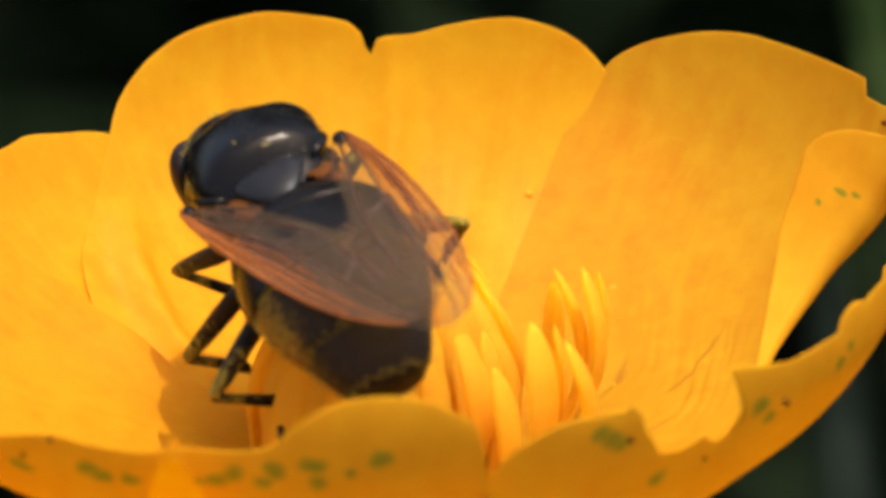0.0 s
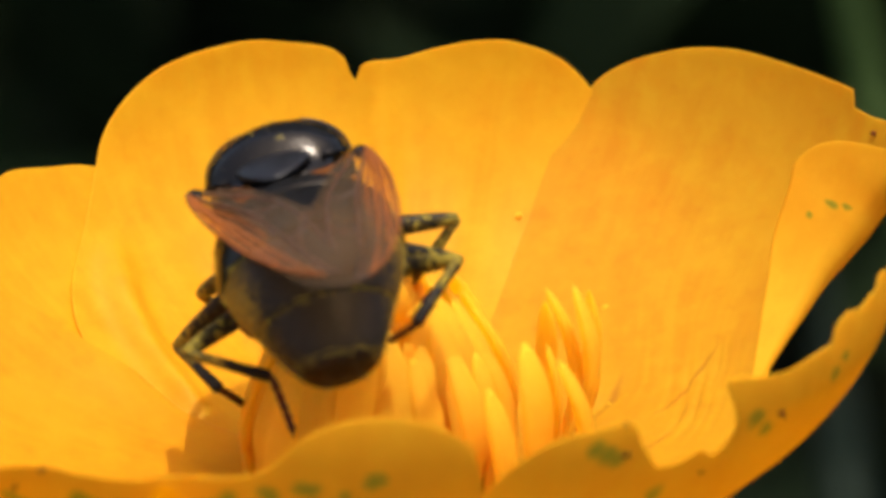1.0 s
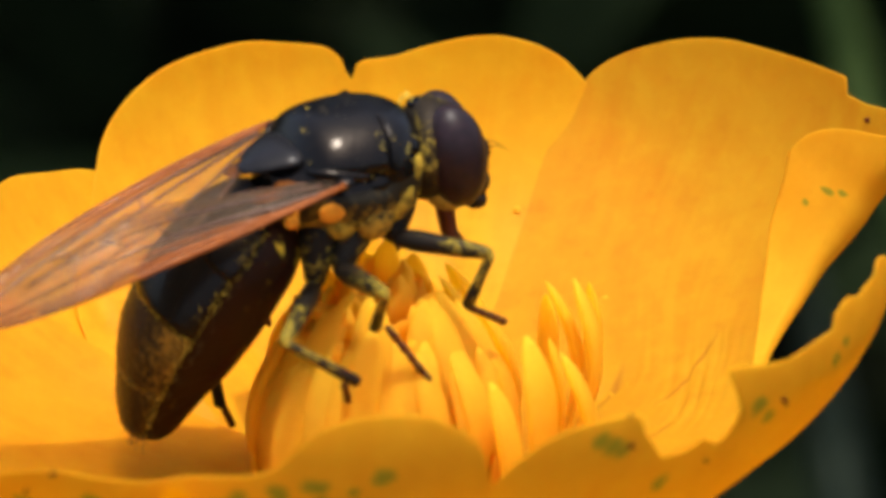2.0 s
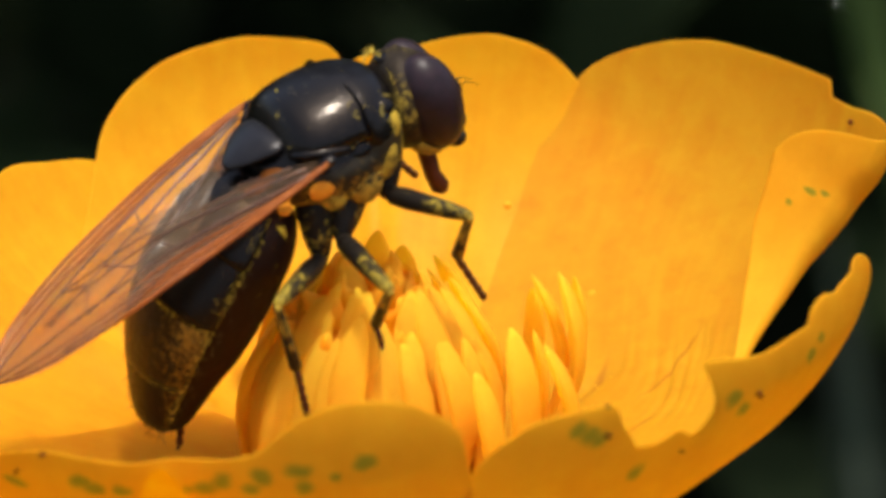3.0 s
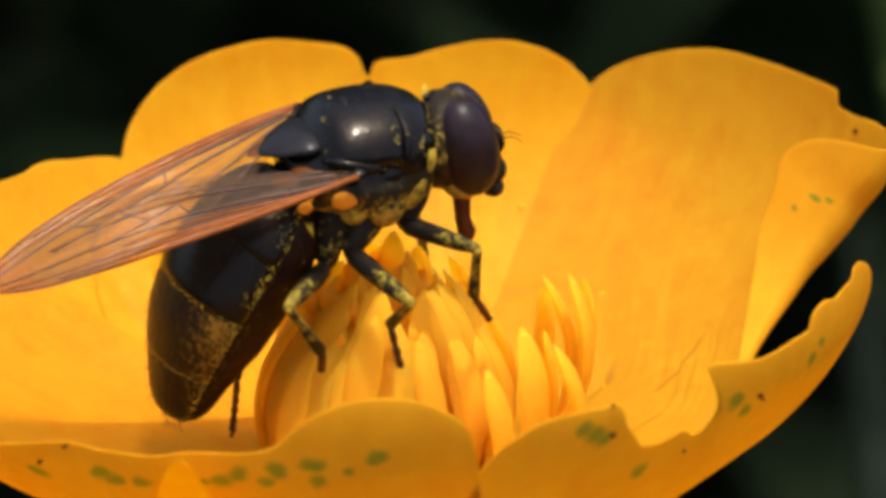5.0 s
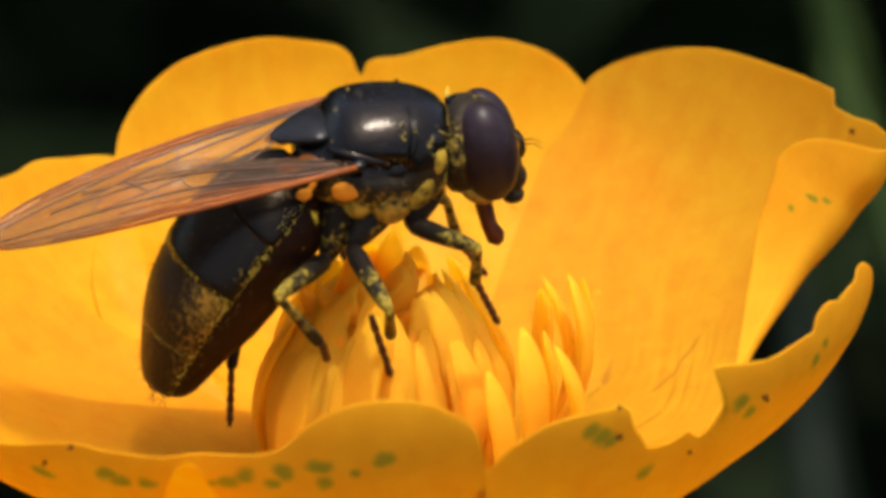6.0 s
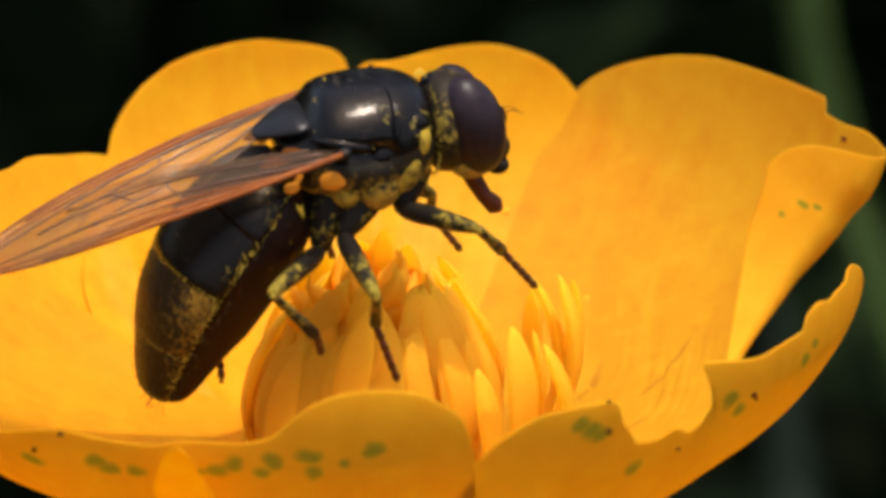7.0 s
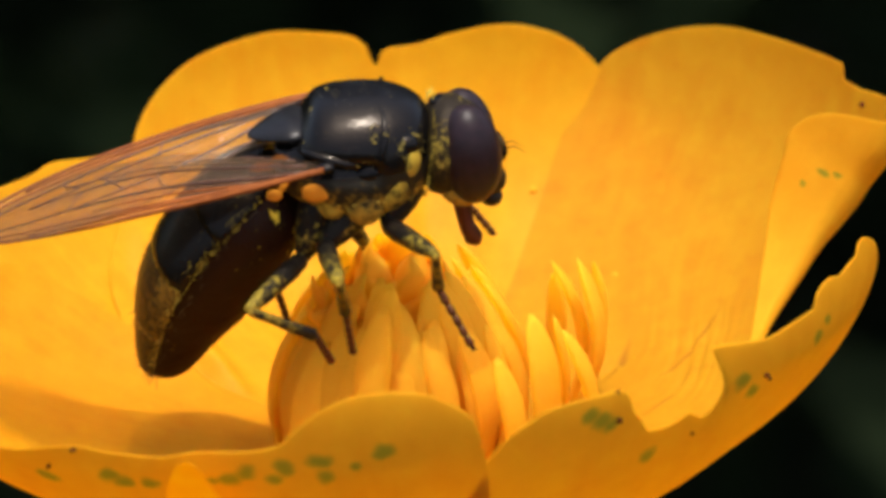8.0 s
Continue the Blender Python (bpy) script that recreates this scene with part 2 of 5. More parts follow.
def tube(bm, pts, radii, n=8, flat=1.0):
    """A swept tube through pts with the given radii, capped at both ends."""
    pts = [Vector(p) for p in pts]
    rings, u = [], None
    for i, p in enumerate(pts):
        d = (pts[min(i + 1, len(pts) - 1)] - pts[max(i - 1, 0)]).normalized()
        if u is None:
            u, _ = frame_of(d)
        u = (u - d * u.dot(d)).normalized()
        v = d.cross(u)
        rings.append([bm.verts.new(p + radii[i] * (math.cos(a) * u + flat * math.sin(a) * v)) for a in (2 * math.pi * k / n for k in range(n))])
    for a, b in zip(rings, rings[1:]):
        for k in range(n):
            bm.faces.new((a[k], a[(k + 1) % n], b[(k + 1) % n], b[k]))
    bm.faces.new(rings[0][::-1])
    bm.faces.new(rings[-1])


def ball(bm, c, r, seg=16, rings=10, m=None):
    t = Matrix.Translation(c) @ (m if m is not None else Matrix()) @ Matrix.Diagonal((*r, 1))
    bmesh.ops.create_uvsphere(bm, u_segments=seg, v_segments=rings, radius=1, matrix=t)


def loft(bm, rings, n=32, mats=None, fine=1):
    """A body of rings (x, z of the middle, half width, height above, depth below, squareness), drawn along x."""
    rows = []
    if fine > 1:
        tables = [smooth_curve([(-r[0], r[i]) for r in rings]) for i in range(1, 6)]
        knots = [-r[0] for r in rings]
        rings = [(-q, *(f(q) for f in tables)) for a, b in zip(knots, knots[1:]) for q in (a + (b - a) * k / fine for k in range(fine))] + [rings[-1]]
    for x, zc, w, up, dn, sq in rings:
        row = []
        for k in range(n):
            a = 2 * math.pi * k / n
            ca, sa = math.cos(a), math.sin(a)
            e = 2 / sq
            y = w * math.copysign(abs(ca) ** e, ca)
            z = (up if sa >= 0 else dn) * math.copysign(abs(sa) ** e, sa)
            row.append(bm.verts.new((x, y, zc + z)))
        rows.append(row)
    for a, b in zip(rows, rows[1:]):
        for k in range(n):
            f = bm.faces.new((a[k], a[(k + 1) % n], b[(k + 1) % n], b[k]))
            if mats and k >= n // 2:
                f.material_index = mats
    bm.faces.new(rows[0][::-1])
    bm.faces.new(rows[-1])


def curve_at(table, x):
    """A smooth curve through (x, value) pairs in rising order of x."""
    if x <= table[0][0]:
        return table[0][1]
    for (xa, va), (xb, vb) in zip(table, table[1:]):
        if x <= xb:
            f = (x - xa) / (xb - xa)
            return va + (vb - va) * f
    return table[-1][1]


# ---- ground and vegetation behind ----
def ground():
    m, nt, b, out = material("dark_soil")
    n = noise_tex(nt, 14.0, coords(nt), 6.0)
    nt.links.new(ramp(nt, n, [(0.35, (0.009, 0.009, 0.005)), (0.7, (0.02, 0.028, 0.007))]), b.inputs["Base Color"])
    b.inputs["Roughness"].default_value = 0.95
    b.inputs["Specular IOR Level"].default_value = 0.02
    bump(nt, b, n, 0.02, 0.8)
    bm = bmesh.new()
    bmesh.ops.create_grid(bm, x_segments=60, y_segments=60, size=1)
    for v in bm.verts:
        r = max(abs(v.co.x), abs(v.co.y))
        k = 0.9 + 300 * r ** 4
        v.co.x *= k
        v.co.y *= k
        v.co.z = 0.012 * noise.noise(v.co * 5)
    me = bpy.data.meshes.new("ground")
    bm.to_mesh(me)
    bm.free()
    smooth_mesh(me)
    me.materials.append(m)
    tagged(new("ground", me), "dark damp soil under the meadow plants", "ground", kind="structure")


def leaf_material(name, dark, light, rough=0.55):
    m, nt, b, out = material(name)
    n = node(nt, "NewGeometry").outputs["Random Per Island"]
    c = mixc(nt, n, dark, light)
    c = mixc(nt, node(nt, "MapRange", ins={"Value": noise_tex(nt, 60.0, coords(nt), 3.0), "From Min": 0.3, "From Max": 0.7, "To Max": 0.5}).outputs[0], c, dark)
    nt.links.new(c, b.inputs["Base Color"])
    b.inputs["Roughness"].default_value = rough
    b.inputs["Specular IOR Level"].default_value = 0.0
    tr = node(nt, "BsdfTranslucent", ins={"Color": c})
    mx = node(nt, "MixShader", ins={0: 0.2, 1: b.outputs[0], 2: tr.outputs[0]})
    nt.links.new(mx.outputs[0], out.inputs[0])
    return m


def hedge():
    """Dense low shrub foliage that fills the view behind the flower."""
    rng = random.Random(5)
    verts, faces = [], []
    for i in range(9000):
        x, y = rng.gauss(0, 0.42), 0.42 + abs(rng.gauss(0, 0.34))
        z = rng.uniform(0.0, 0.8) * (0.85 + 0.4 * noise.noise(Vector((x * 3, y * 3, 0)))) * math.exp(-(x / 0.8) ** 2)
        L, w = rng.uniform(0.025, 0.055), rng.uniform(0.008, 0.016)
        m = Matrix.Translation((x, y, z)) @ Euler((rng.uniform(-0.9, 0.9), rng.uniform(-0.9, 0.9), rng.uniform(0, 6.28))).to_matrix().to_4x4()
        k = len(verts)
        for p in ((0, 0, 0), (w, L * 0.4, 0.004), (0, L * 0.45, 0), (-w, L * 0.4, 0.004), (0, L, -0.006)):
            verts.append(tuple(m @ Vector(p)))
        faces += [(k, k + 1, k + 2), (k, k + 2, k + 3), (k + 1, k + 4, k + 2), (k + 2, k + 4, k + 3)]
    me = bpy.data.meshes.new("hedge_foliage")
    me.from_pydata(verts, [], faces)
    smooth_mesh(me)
    # leaf colours far darker than real foliage, standing in for the thicket's shade
    me.materials.append(leaf_material("hedge_leaf_shade_toned", (0.010, 0.015, 0.007), (0.021, 0.032, 0.012), 0.95))
    tagged(new("hedge_foliage", me), "green leaves of a thicket, shade put into their colour", "foliage", kind="stuff")


def blade(pts, width, mat, label):
    """One grass blade: a folded, tapering strip with a keel."""
    bm = bmesh.new()
    rows = []
    pts = [Vector(p) for p in pts]
    n = 14
    for i in range(n + 1):
        f = i / n * (len(pts) - 1)
        k = min(int(f), len(pts) - 2)
        p = pts[k].lerp(pts[k + 1], f - k)
        w = width * (1 - (i / n) ** 2.2) * 0.5 + 0.05
        rows.append([bm.verts.new(p + Vector(o)) for o in ((-w, 0, 0), (0, w * 0.35, 0), (w, 0, 0), (0, w * 0.35 - 0.25, 0))])
    for a, b in zip(rows, rows[1:]):
        for j in range(4):
            bm.faces.new((a[j], a[(j + 1) % 4], b[(j + 1) % 4], b[j]))
    bm.faces.new(rows[0][::-1])
    bm.faces.new(rows[-1])
    ob = tagged(part("grass_blade", bm, mat, None), label, "grass", "grass blades behind the flower")
    bm = bmesh.new()
    tube(bm, [p + Vector((0, -0.15, 0)) for p in pts[:-1]], [width * 0.09] * (len(pts) - 2) + [width * 0.05], 8)
    part("midrib", bm, mat, ob)
    return ob


def grass():
    # green toned down so that the sunlit blade passes for a shaded one
    mat = plain("grass_green", (0.045, 0.080, 0.008), (0.065, 0.105, 0.012), 0.8, 120.0)
    blade([(70, 330, 0), (58, 315, 130), (50, 305, 205), (35.5, 300, 240), (27.5, 298, 300)], 6.5, mat, "broad green grass blade, darkened as if in shade")
    # darker copy of the blade colour, painting deeper shade
    dim = plain("leaf_painted_shade", (0.02, 0.031, 0.014), (0.03, 0.042, 0.02), 0.8, 90.0)
    blade([(50, 335, 0), (46, 320, 120), (40, 310, 180), (36, 306, 205), (33, 304, 226)], 9.0, dim, "dull grey-green grass blade, shade put into its colour")


# ---- the buttercup ----
def profile(a0, a1, q, length):
    """Petal curve: slope angle rises from a0 to a1 over its length. Returns s -> (r, z, slope)."""
    n, reach = 300, 336
    rs, zs, al = [0.8], [0.0], [radians(a0)]
    h = length / n
    for i in range(1, reach + 1):
        a = radians(a0 + (a1 - a0) * (i / n) ** q)
        m = (a + al[-1]) / 2
        rs.append(rs[-1] + h * math.cos(m))
        zs.append(zs[-1] + h * math.sin(m))
        al.append(a)

    def f(s):
        t = max(0.0, min(s / h, reach - 1e-6))
        k = int(t)
        g = t - k
        return rs[k] + (rs[k + 1] - rs[k]) * g, zs[k] + (zs[k + 1] - zs[k]) * g, al[k] + (al[k + 1] - al[k]) * g
    return f


def smooth_curve(table):
    """Monotone cubic through (x, value) pairs: rounded crests, no overshoot."""
    xs, vs = [p[0] for p in table], [p[1] for p in table]
    d = [(b - a) / (xb - xa) for a, b, xa, xb in zip(vs, vs[1:], xs, xs[1:])]
    m = [d[0]] + [0 if a * b <= 0 else 2 * a * b / (a + b) for a, b in zip(d, d[1:])] + [d[-1]]

    def f(x):
        if x <= xs[0]:
            return vs[0]
        if x >= xs[-1]:
            return vs[-1]
        k = max(i for i in range(len(xs) - 1) if xs[i] <= x)
        h = xs[k + 1] - xs[k]
        t = (x - xs[k]) / h
        return (vs[k] * (1 + 2 * t) * (1 - t) ** 2 + m[k] * h * t * (1 - t) ** 2 + vs[k + 1] * t * t * (3 - 2 * t) + m[k + 1] * h * t * t * (t - 1))
    return f


def petal(flower, prof, rim, outer, lift=0.0, wave=0.12, seed=0, fold=None, start=None, crease=(), bulge=None, lean=None, fade=True, label="", name="petal", cols=150, rows=46, narrow=True, thick=0.045, inner=None):
    """A cupped petal. rim: (degrees round the axis, length to the edge in mm). fold: a margin rolled inwards, as (length -> degrees
    of the fold, curl radius, length -> width of the flap). bulge: (degrees, spread, share) by which the cup is wider there. start: where a column begins. crease: (degrees, depth, spread, from, to, degrees a mm) of lengthwise folds.
    lean: (degrees, spread, from, degrees a mm) by which the tip of a tooth hangs over."""
    edge, curve = smooth_curve(rim), prof
    begin = smooth_curve(start) if start else None
    lo, hi = rim[0][0], rim[-1][0]
    mid = (lo + hi) / 2
    P = np.zeros((cols + 1, rows + 1, 3))
    UV = np.zeros((cols + 1, rows + 1, 2))
    flap = 30 if fold else 0
    if fold:
        fold_at, flap_width = smooth_curve(fold[0]), smooth_curve(fold[2])
    for i in range(cols + 1):
        u = max(0.0, (i - flap) / (cols - flap))
        w_flap = max(0.0, (flap - i) / flap) if flap else 0.0
        th = lo + (hi - lo) * u
        top = edge(th) - 1.0 * w_flap ** 1.3 - 1.1 * w_flap ** 7
        s0 = begin(th) if begin else 0.3
        for j in range(rows + 1):
            f = j / rows
            s = s0 + (top - s0) * (1 - (1 - f) ** 1.7)
            k = 1 - 0.5 * max(0.0, 1 - s / 4.5) ** 1.5 if narrow else 1
            ang = mid + (th - mid) * k
            extra = 0.0
            if fold:
                ang = fold_at(s) + (hi - fold_at(s)) * u
                extra = w_flap * flap_width(s)
            if lean:
                ang += lean[3] * math.exp(-((ang - lean[0]) / lean[1]) ** 2) * max(0.0, s - lean[2])
            r, z, al = curve(s)
            if bulge:
                r *= 1 + bulge[2] * math.exp(-((ang - bulge[0]) / bulge[1]) ** 2)
            a = radians(ang)
            rad = Vector((math.cos(a), math.sin(a), 0))
            tan = Vector((math.sin(a), -math.cos(a), 0))
            nin = -math.sin(al) * rad + Vector((0, 0, math.cos(al)))
            p = r * rad + Vector((0, 0, z))
            w = noise.noise(Vector((th * 0.045, s * 0.12, seed))) * wave * min(1, s / 7) + noise.noise(Vector((ang * 0.3, s * 0.10, seed + 9))) * 0.005 * min(1, s / 5)
            for deg, deep, spread, s1, s2, *slant in crease:
                w += deep * math.exp(-((ang - deg - (slant[0] * (s - s1) if slant else 0)) / spread) ** 2) * max(0.0, min(1.0, (s - s1) / 1.5, (s2 - s) / 1.5))
            if extra:
                e, rho = extra, fold[1] * max(0.25, min(1.0, (s - 7) / 6))
                turn = min(e / rho, radians(160))
                rest = max(0.0, e - rho * radians(160))
                p = p + tan * (rho * math.sin(turn) + rest * math.cos(turn)) + nin * (rho * (1 - math.cos(turn)) + rest * math.sin(turn))
            P[i, j] = p + nin * (lift * (max(0.0, min(1.0, (13 - s) / 4)) if fade else 1) + w * (1 - w_flap))
            UV[i, j] = (i / cols * radians(hi - lo) * 11 / 17, s / 17)
    du, dv = np.gradient(P, axis=0), np.gradient(P, axis=1)
    nrm = np.cross(du, dv)
    nrm /= np.linalg.norm(nrm, axis=2, keepdims=True) + 1e-12
    ii, jj = np.meshgrid(np.arange(cols + 1), np.arange(rows + 1), indexing="ij")
    rimness = np.minimum(np.minimum(ii, cols - ii) / 2.0, (rows - jj) / 2.5).clip(0, 1)
    h = thick * 0.5 * np.sqrt(0.15 + 0.85 * rimness)[..., None]
    verts = np.concatenate([(P + nrm * h).reshape(-1, 3), (P - nrm * h).reshape(-1, 3)]) * MM
    N = (cols + 1) * (rows + 1)
    idx = lambda i, j: i * (rows + 1) + j
    faces, mats = [], []
    up = nrm[cols // 2, rows // 3] @ np.array((0, 0, 1.0)) > 0
    for i in range(cols):
        for j in range(rows):
            q = (idx(i, j), idx(i + 1, j), idx(i + 1, j + 1), idx(i, j + 1))
            faces += [q, tuple(N + k for k in reversed(q))]
            mats += [0, 1] if up else [1, 0]
    ring = [idx(i, 0) for i in range(cols)] + [idx(cols, j) for j in range(rows)] + [idx(i, rows) for i in range(cols, 0, -1)] + [idx(0, j) for j in range(rows, 0, -1)]
    for a, b in zip(ring, ring[1:] + ring[:1]):
        faces.append((b, a, N + a, N + b))
        mats.append(0)
    me = bpy.data.meshes.new(name)
    me.from_pydata([tuple(v) for v in verts], [], faces)
    me.polygons.foreach_set("material_index", mats)
    uvl = me.uv_layers.new(name="UVMap")
    flat = np.concatenate([UV.reshape(-1, 2)] * 2)
    loops = np.zeros(len(me.loops), dtype=np.int32)
    me.loops.foreach_get("vertex_index", loops)
    uvl.data.foreach_set("uv", flat[loops].ravel())
    smooth_mesh(me)
    me.materials.append(inner or PETAL_IN)
    me.materials.append(outer)
    me.update()
    ob = new(name, me)
    ob.parent = flower
    return tagged(ob, label=label)


PROF_BACK = (5, 85, 2.0, 15.5)
PROF_RIGHT = (5, 86, 1.8, 17)
PROF_FRONT_R = (5, 100, 2.0, 15)
PROF_FRONT_L = (5, 97, 2.0, 15)
PROF_LEFT = (5, 85, 2.0, 15.5)


def outer_petal(name, spots, through_light=0.62):
    return petal_material(name, (0.90, 0.53, 0.018), (0.94, 0.57, 0.024), 0.6, through_light, spots)


def buttercup():
    fl = new("buttercup")
    fl.location = (0, 0, BASE)
    tagged(fl, "yellow buttercup in full bloom on a green stem", "flower")
    plain_out = outer_petal("petal_outer", ())
    # back petal with its notch
    petal(fl, profile(*PROF_BACK), [(44, 8), (56, 11.5), (65, 13.1), (68.5, 13.84), (69.2, 14.01), (71.8, 14.49), (75, 14.79), (78.8, 14.93), (81.5, 14.88), (86.3, 14.64), (91, 14.35), (93.8, 14.30), (94.9, 14.2), (95.8, 13.75), (96.6, 14.3), (97.4, 14.5), (98.5, 14.66),
          (102.6, 14.84), (108.1, 15), (113.1, 14.9), (117.6, 14.69), (121.7, 14.29), (125.2, 13.76), (127.8, 13.2), (129.9, 12.53), (135.8, 11.06), (145, 9.6), (156, 6.8), (164, 4.6)],
          plain_out, lift=0.03, seed=1, crease=[(93, 0.25, 2.6, 0, 99), (110, 0.07, 3, 3, 13), (82, -0.06, 3, 3, 13), (122, -0.08, 2.4, 2, 10), (103, -0.05, 2, 4, 12), (149.5, 0.42, 3.4, 4.2, 11.0, -2.6)], bulge=(52, 15, 0.11), label="broad petal with a notch in its rim", cols=200, narrow=False)
    # right petal, its near margin rolled inwards
    petal(fl, profile(*PROF_RIGHT), [(22.5, 15.55), (26.8, 15.66), (32.2, 15.5), (34.6, 15.5), (35.4, 15.9), (39.6, 15.88), (44.9, 15.85), (51.3, 15.81), (56.5, 15.61), (62.7, 15.1), (66.6, 14.57), (68.5, 14.08), (69.8, 13.41), (71, 12.69), (71.6, 11.9), (72, 11.0), (72.5, 9.0), (73.2, 6), (74, 3)],
          outer_petal("petal_outer_right", [(0.058, 0.785, 0.007), (0.045, 0.775, 0.007), (0.03, 0.735, 0.006)], 0.66), lift=0.3, seed=2, fold=([(0, -50), (4, -46), (6, -26), (7.5, 0), (9, 15.8), (10.35, 21.6), (11.7, 24.2), (13.3, 24.0), (14.7, 22.2), (16, 22.3)], 0.42, [(0, 0.0), (6, 0.02), (8, 0.4), (10, 1.5), (11.7, 2.5), (13.3, 3.3), (14.7, 3.9), (16, 4.0)]), crease=[(32, -0.16, 1.3, 3.6, 7.2), (11, -0.12, 1.2, 4.5, 8), (23, -0.10, 1.2, 5.2, 9.5)], label="petal with its margin rolled inwards", inner=PETAL_SHADE_LINED, cols=170, narrow=False)
    # left petal
    petal(fl, profile(*PROF_LEFT), [(118, 9), (124, 11.6), (129.0, 12.52), (132.0, 12.76), (136.0, 12.92), (142.0, 13.16), (145.0, 13.08), (158, 13.25), (170, 12.85), (182, 11.5), (190, 8)],
          plain_out, lift=-0.04, fade=False, seed=1, bulge=(192, 28, 0.2), crease=[(150, 0.10, 2.0, 2, 10), (161, -0.12, 2.5, 2, 11), (171, 0.12, 2.2, 2, 11), (180, -0.1, 2.0, 2, 10)], narrow=False)
    # front petal on the left, spotted outside
    petal(fl, profile(*PROF_FRONT_L), [(-206, 7.0), (-203.5, 9), (-199, 11.0), (-192, 11.6), (-180, 11.6), (-165, 11.3), (-155, 11.2), (-136.0, 12.78), (-131.5, 13.01), (-127.5, 13.31), (-124.25, 13.46), (-120.75, 13.38), (-116.75, 13.38), (-111.5, 13.64), (-106.8, 13.68), (-103.8, 13.85), (-101.2, 14.4), (-98.5, 14.82), (-95, 15.07), (-91.8, 15.12), (-88.2, 15.03), (-85.5, 14.78), (-83, 14.4), (-82.2, 14.1), (-81.5, 13.5), (-80.5, 12), (-79, 9)],
          outer_petal("petal_outer_spotted", [(0.867, 0.716, 0.0153), (0.946, 0.739, 0.017), (0.963, 0.73, 0.0136), (0.994, 0.734, 0.0127), (1.076, 0.752, 0.0119), (1.093, 0.756, 0.017), (1.112, 0.77, 0.0187), (1.146, 0.756, 0.0153), (1.16, 0.778, 0.017), (1.203, 0.792, 0.017), (1.206, 0.761, 0.0153), (1.248, 0.778, 0.011), (1.282, 0.801, 0.0153)]), lift=0.3, seed=4, crease=[(-206, 0.35, 9, 5, 13)], bulge=(-148, 40, 0.23), label="petal with green stains on its back", inner=PETAL_SHADE_TONE, cols=220, narrow=False)
    # front petal on the right, torn along its rim
    petal(fl, profile(*PROF_FRONT_R), [(-86, 9), (-84, 11), (-82.7, 11.88), (-80.9, 12.84), (-77.7, 13.6), (-72.4, 14.14), (-65.4, 14.23), (-63.8, 14.1), (-63.2, 13.64), (-62, 13.3), (-60.8, 12.92), (-58.2, 12.86), (-56.4, 12.98), (-55.3, 13.06), (-53, 12.8), (-51.6, 12.9), (-50.6, 13.2), (-49.8, 13.8), (-49.4, 14.6), (-48.5, 14.62), (-46.3, 14.45), (-42.9, 14.3), (-37.4, 14.38), (-34.5, 14.4), (-33.6, 14.74), (-30.7, 14.89), (-28, 14.74), (-25.2, 14.8), (-22.4, 14.8), (-21.2, 15.0), (-20, 15.0), (-16.3, 14.7), (-12, 14.0), (-8, 12.2), (-3, 9)],
          outer_petal("petal_outer_torn", [(0.195, 0.809, 0.0153), (0.212, 0.796, 0.017), (0.226, 0.787, 0.0136), (0.288, 0.712, 0.0187), (0.435, 0.787, 0.017), (0.463, 0.761, 0.017), (0.599, 0.796, 0.0136), (0.618, 0.818, 0.0102)]), lift=0.0, seed=5, crease=[(-32, 0.30, 17, 5, 13.4)], bulge=(-35, 40, 0.012), lean=(-49, 2.6, 13.5, -2.6), label="petal with a ragged torn rim and green stains", cols=300, narrow=False)
    stamens(fl)
    green_parts(fl)
    specks(fl)
    return fl


def surface(prof, th, s, lift):
    r, z, al = profile(*prof)(s)
    if prof is PROF_FRONT_L:
        r *= 1 + 0.23 * math.exp(-((th + 148) / 40) ** 2)
    a = radians(th)
    rad = Vector((math.cos(a), math.sin(a), 0))
    return r * rad + Vector((0, 0, z)) + (Vector((0, 0, math.cos(al))) - math.sin(al) * rad) * lift


def specks(fl):
    rng = random.Random(8)
    for prof, th, s, size in [(PROF_FRONT_L, -124.8, 13.38, 0.09), (PROF_FRONT_L, -128.2, 12.71, 0.09), (PROF_FRONT_R, -43.2, 13.31, 0.10), (PROF_FRONT_R, -65.0, 13.46, 0.10), (PROF_FRONT_R, -65.2, 14.21, 0.06), (PROF_FRONT_R, -54.2, 12.41, 0.06), (PROF_FRONT_R, -42.5, 13.16, 0.06)]:
        bm = bmesh.new()
        p = surface(prof, th, s, -0.12)
        ball(bm, (0, 0, 0), (size, size * 0.6, size * 0.75), 8, 6)
        for v in bm.verts:
            v.co *= rng.uniform(0.8, 1.2)
        part("speck", bm, BROWN, fl, "tiny brown speck", mm_pose(*p, rng.uniform(0, 90), 0, rng.uniform(0, 180)))
    for prof, th, s, size, mat, label in ((PROF_RIGHT, 30, 15.17, 0.09, BROWN, "tiny brown speck"), (PROF_RIGHT, 53, 8.0, 0.11, CARPEL, "pale grain of pollen"), (PROF_BACK, 73.8, 10.4, 0.1, CARPEL, "small orange blemish")):
        bm = bmesh.new()
        ball(bm, (0, 0, 0), (size, size * 0.9, size * 0.5), 10, 8)
        p = surface(prof, th, s, 0.33 if prof is PROF_RIGHT and s < 12 else 0.06)
        part("speck", bm, mat, fl, label, mm_pose(*p, 50, 0, 0))
    bm = bmesh.new()
    ball(bm, (0, 0, 0), (0.09, 0.09, 0.08), 10, 8)
    p = surface(PROF_FRONT_R, -51.3, 12.7, 0.0)
    part("dew_drop", bm, DEW, fl, "clear bead of moisture on the torn rim", mm_pose(*p))


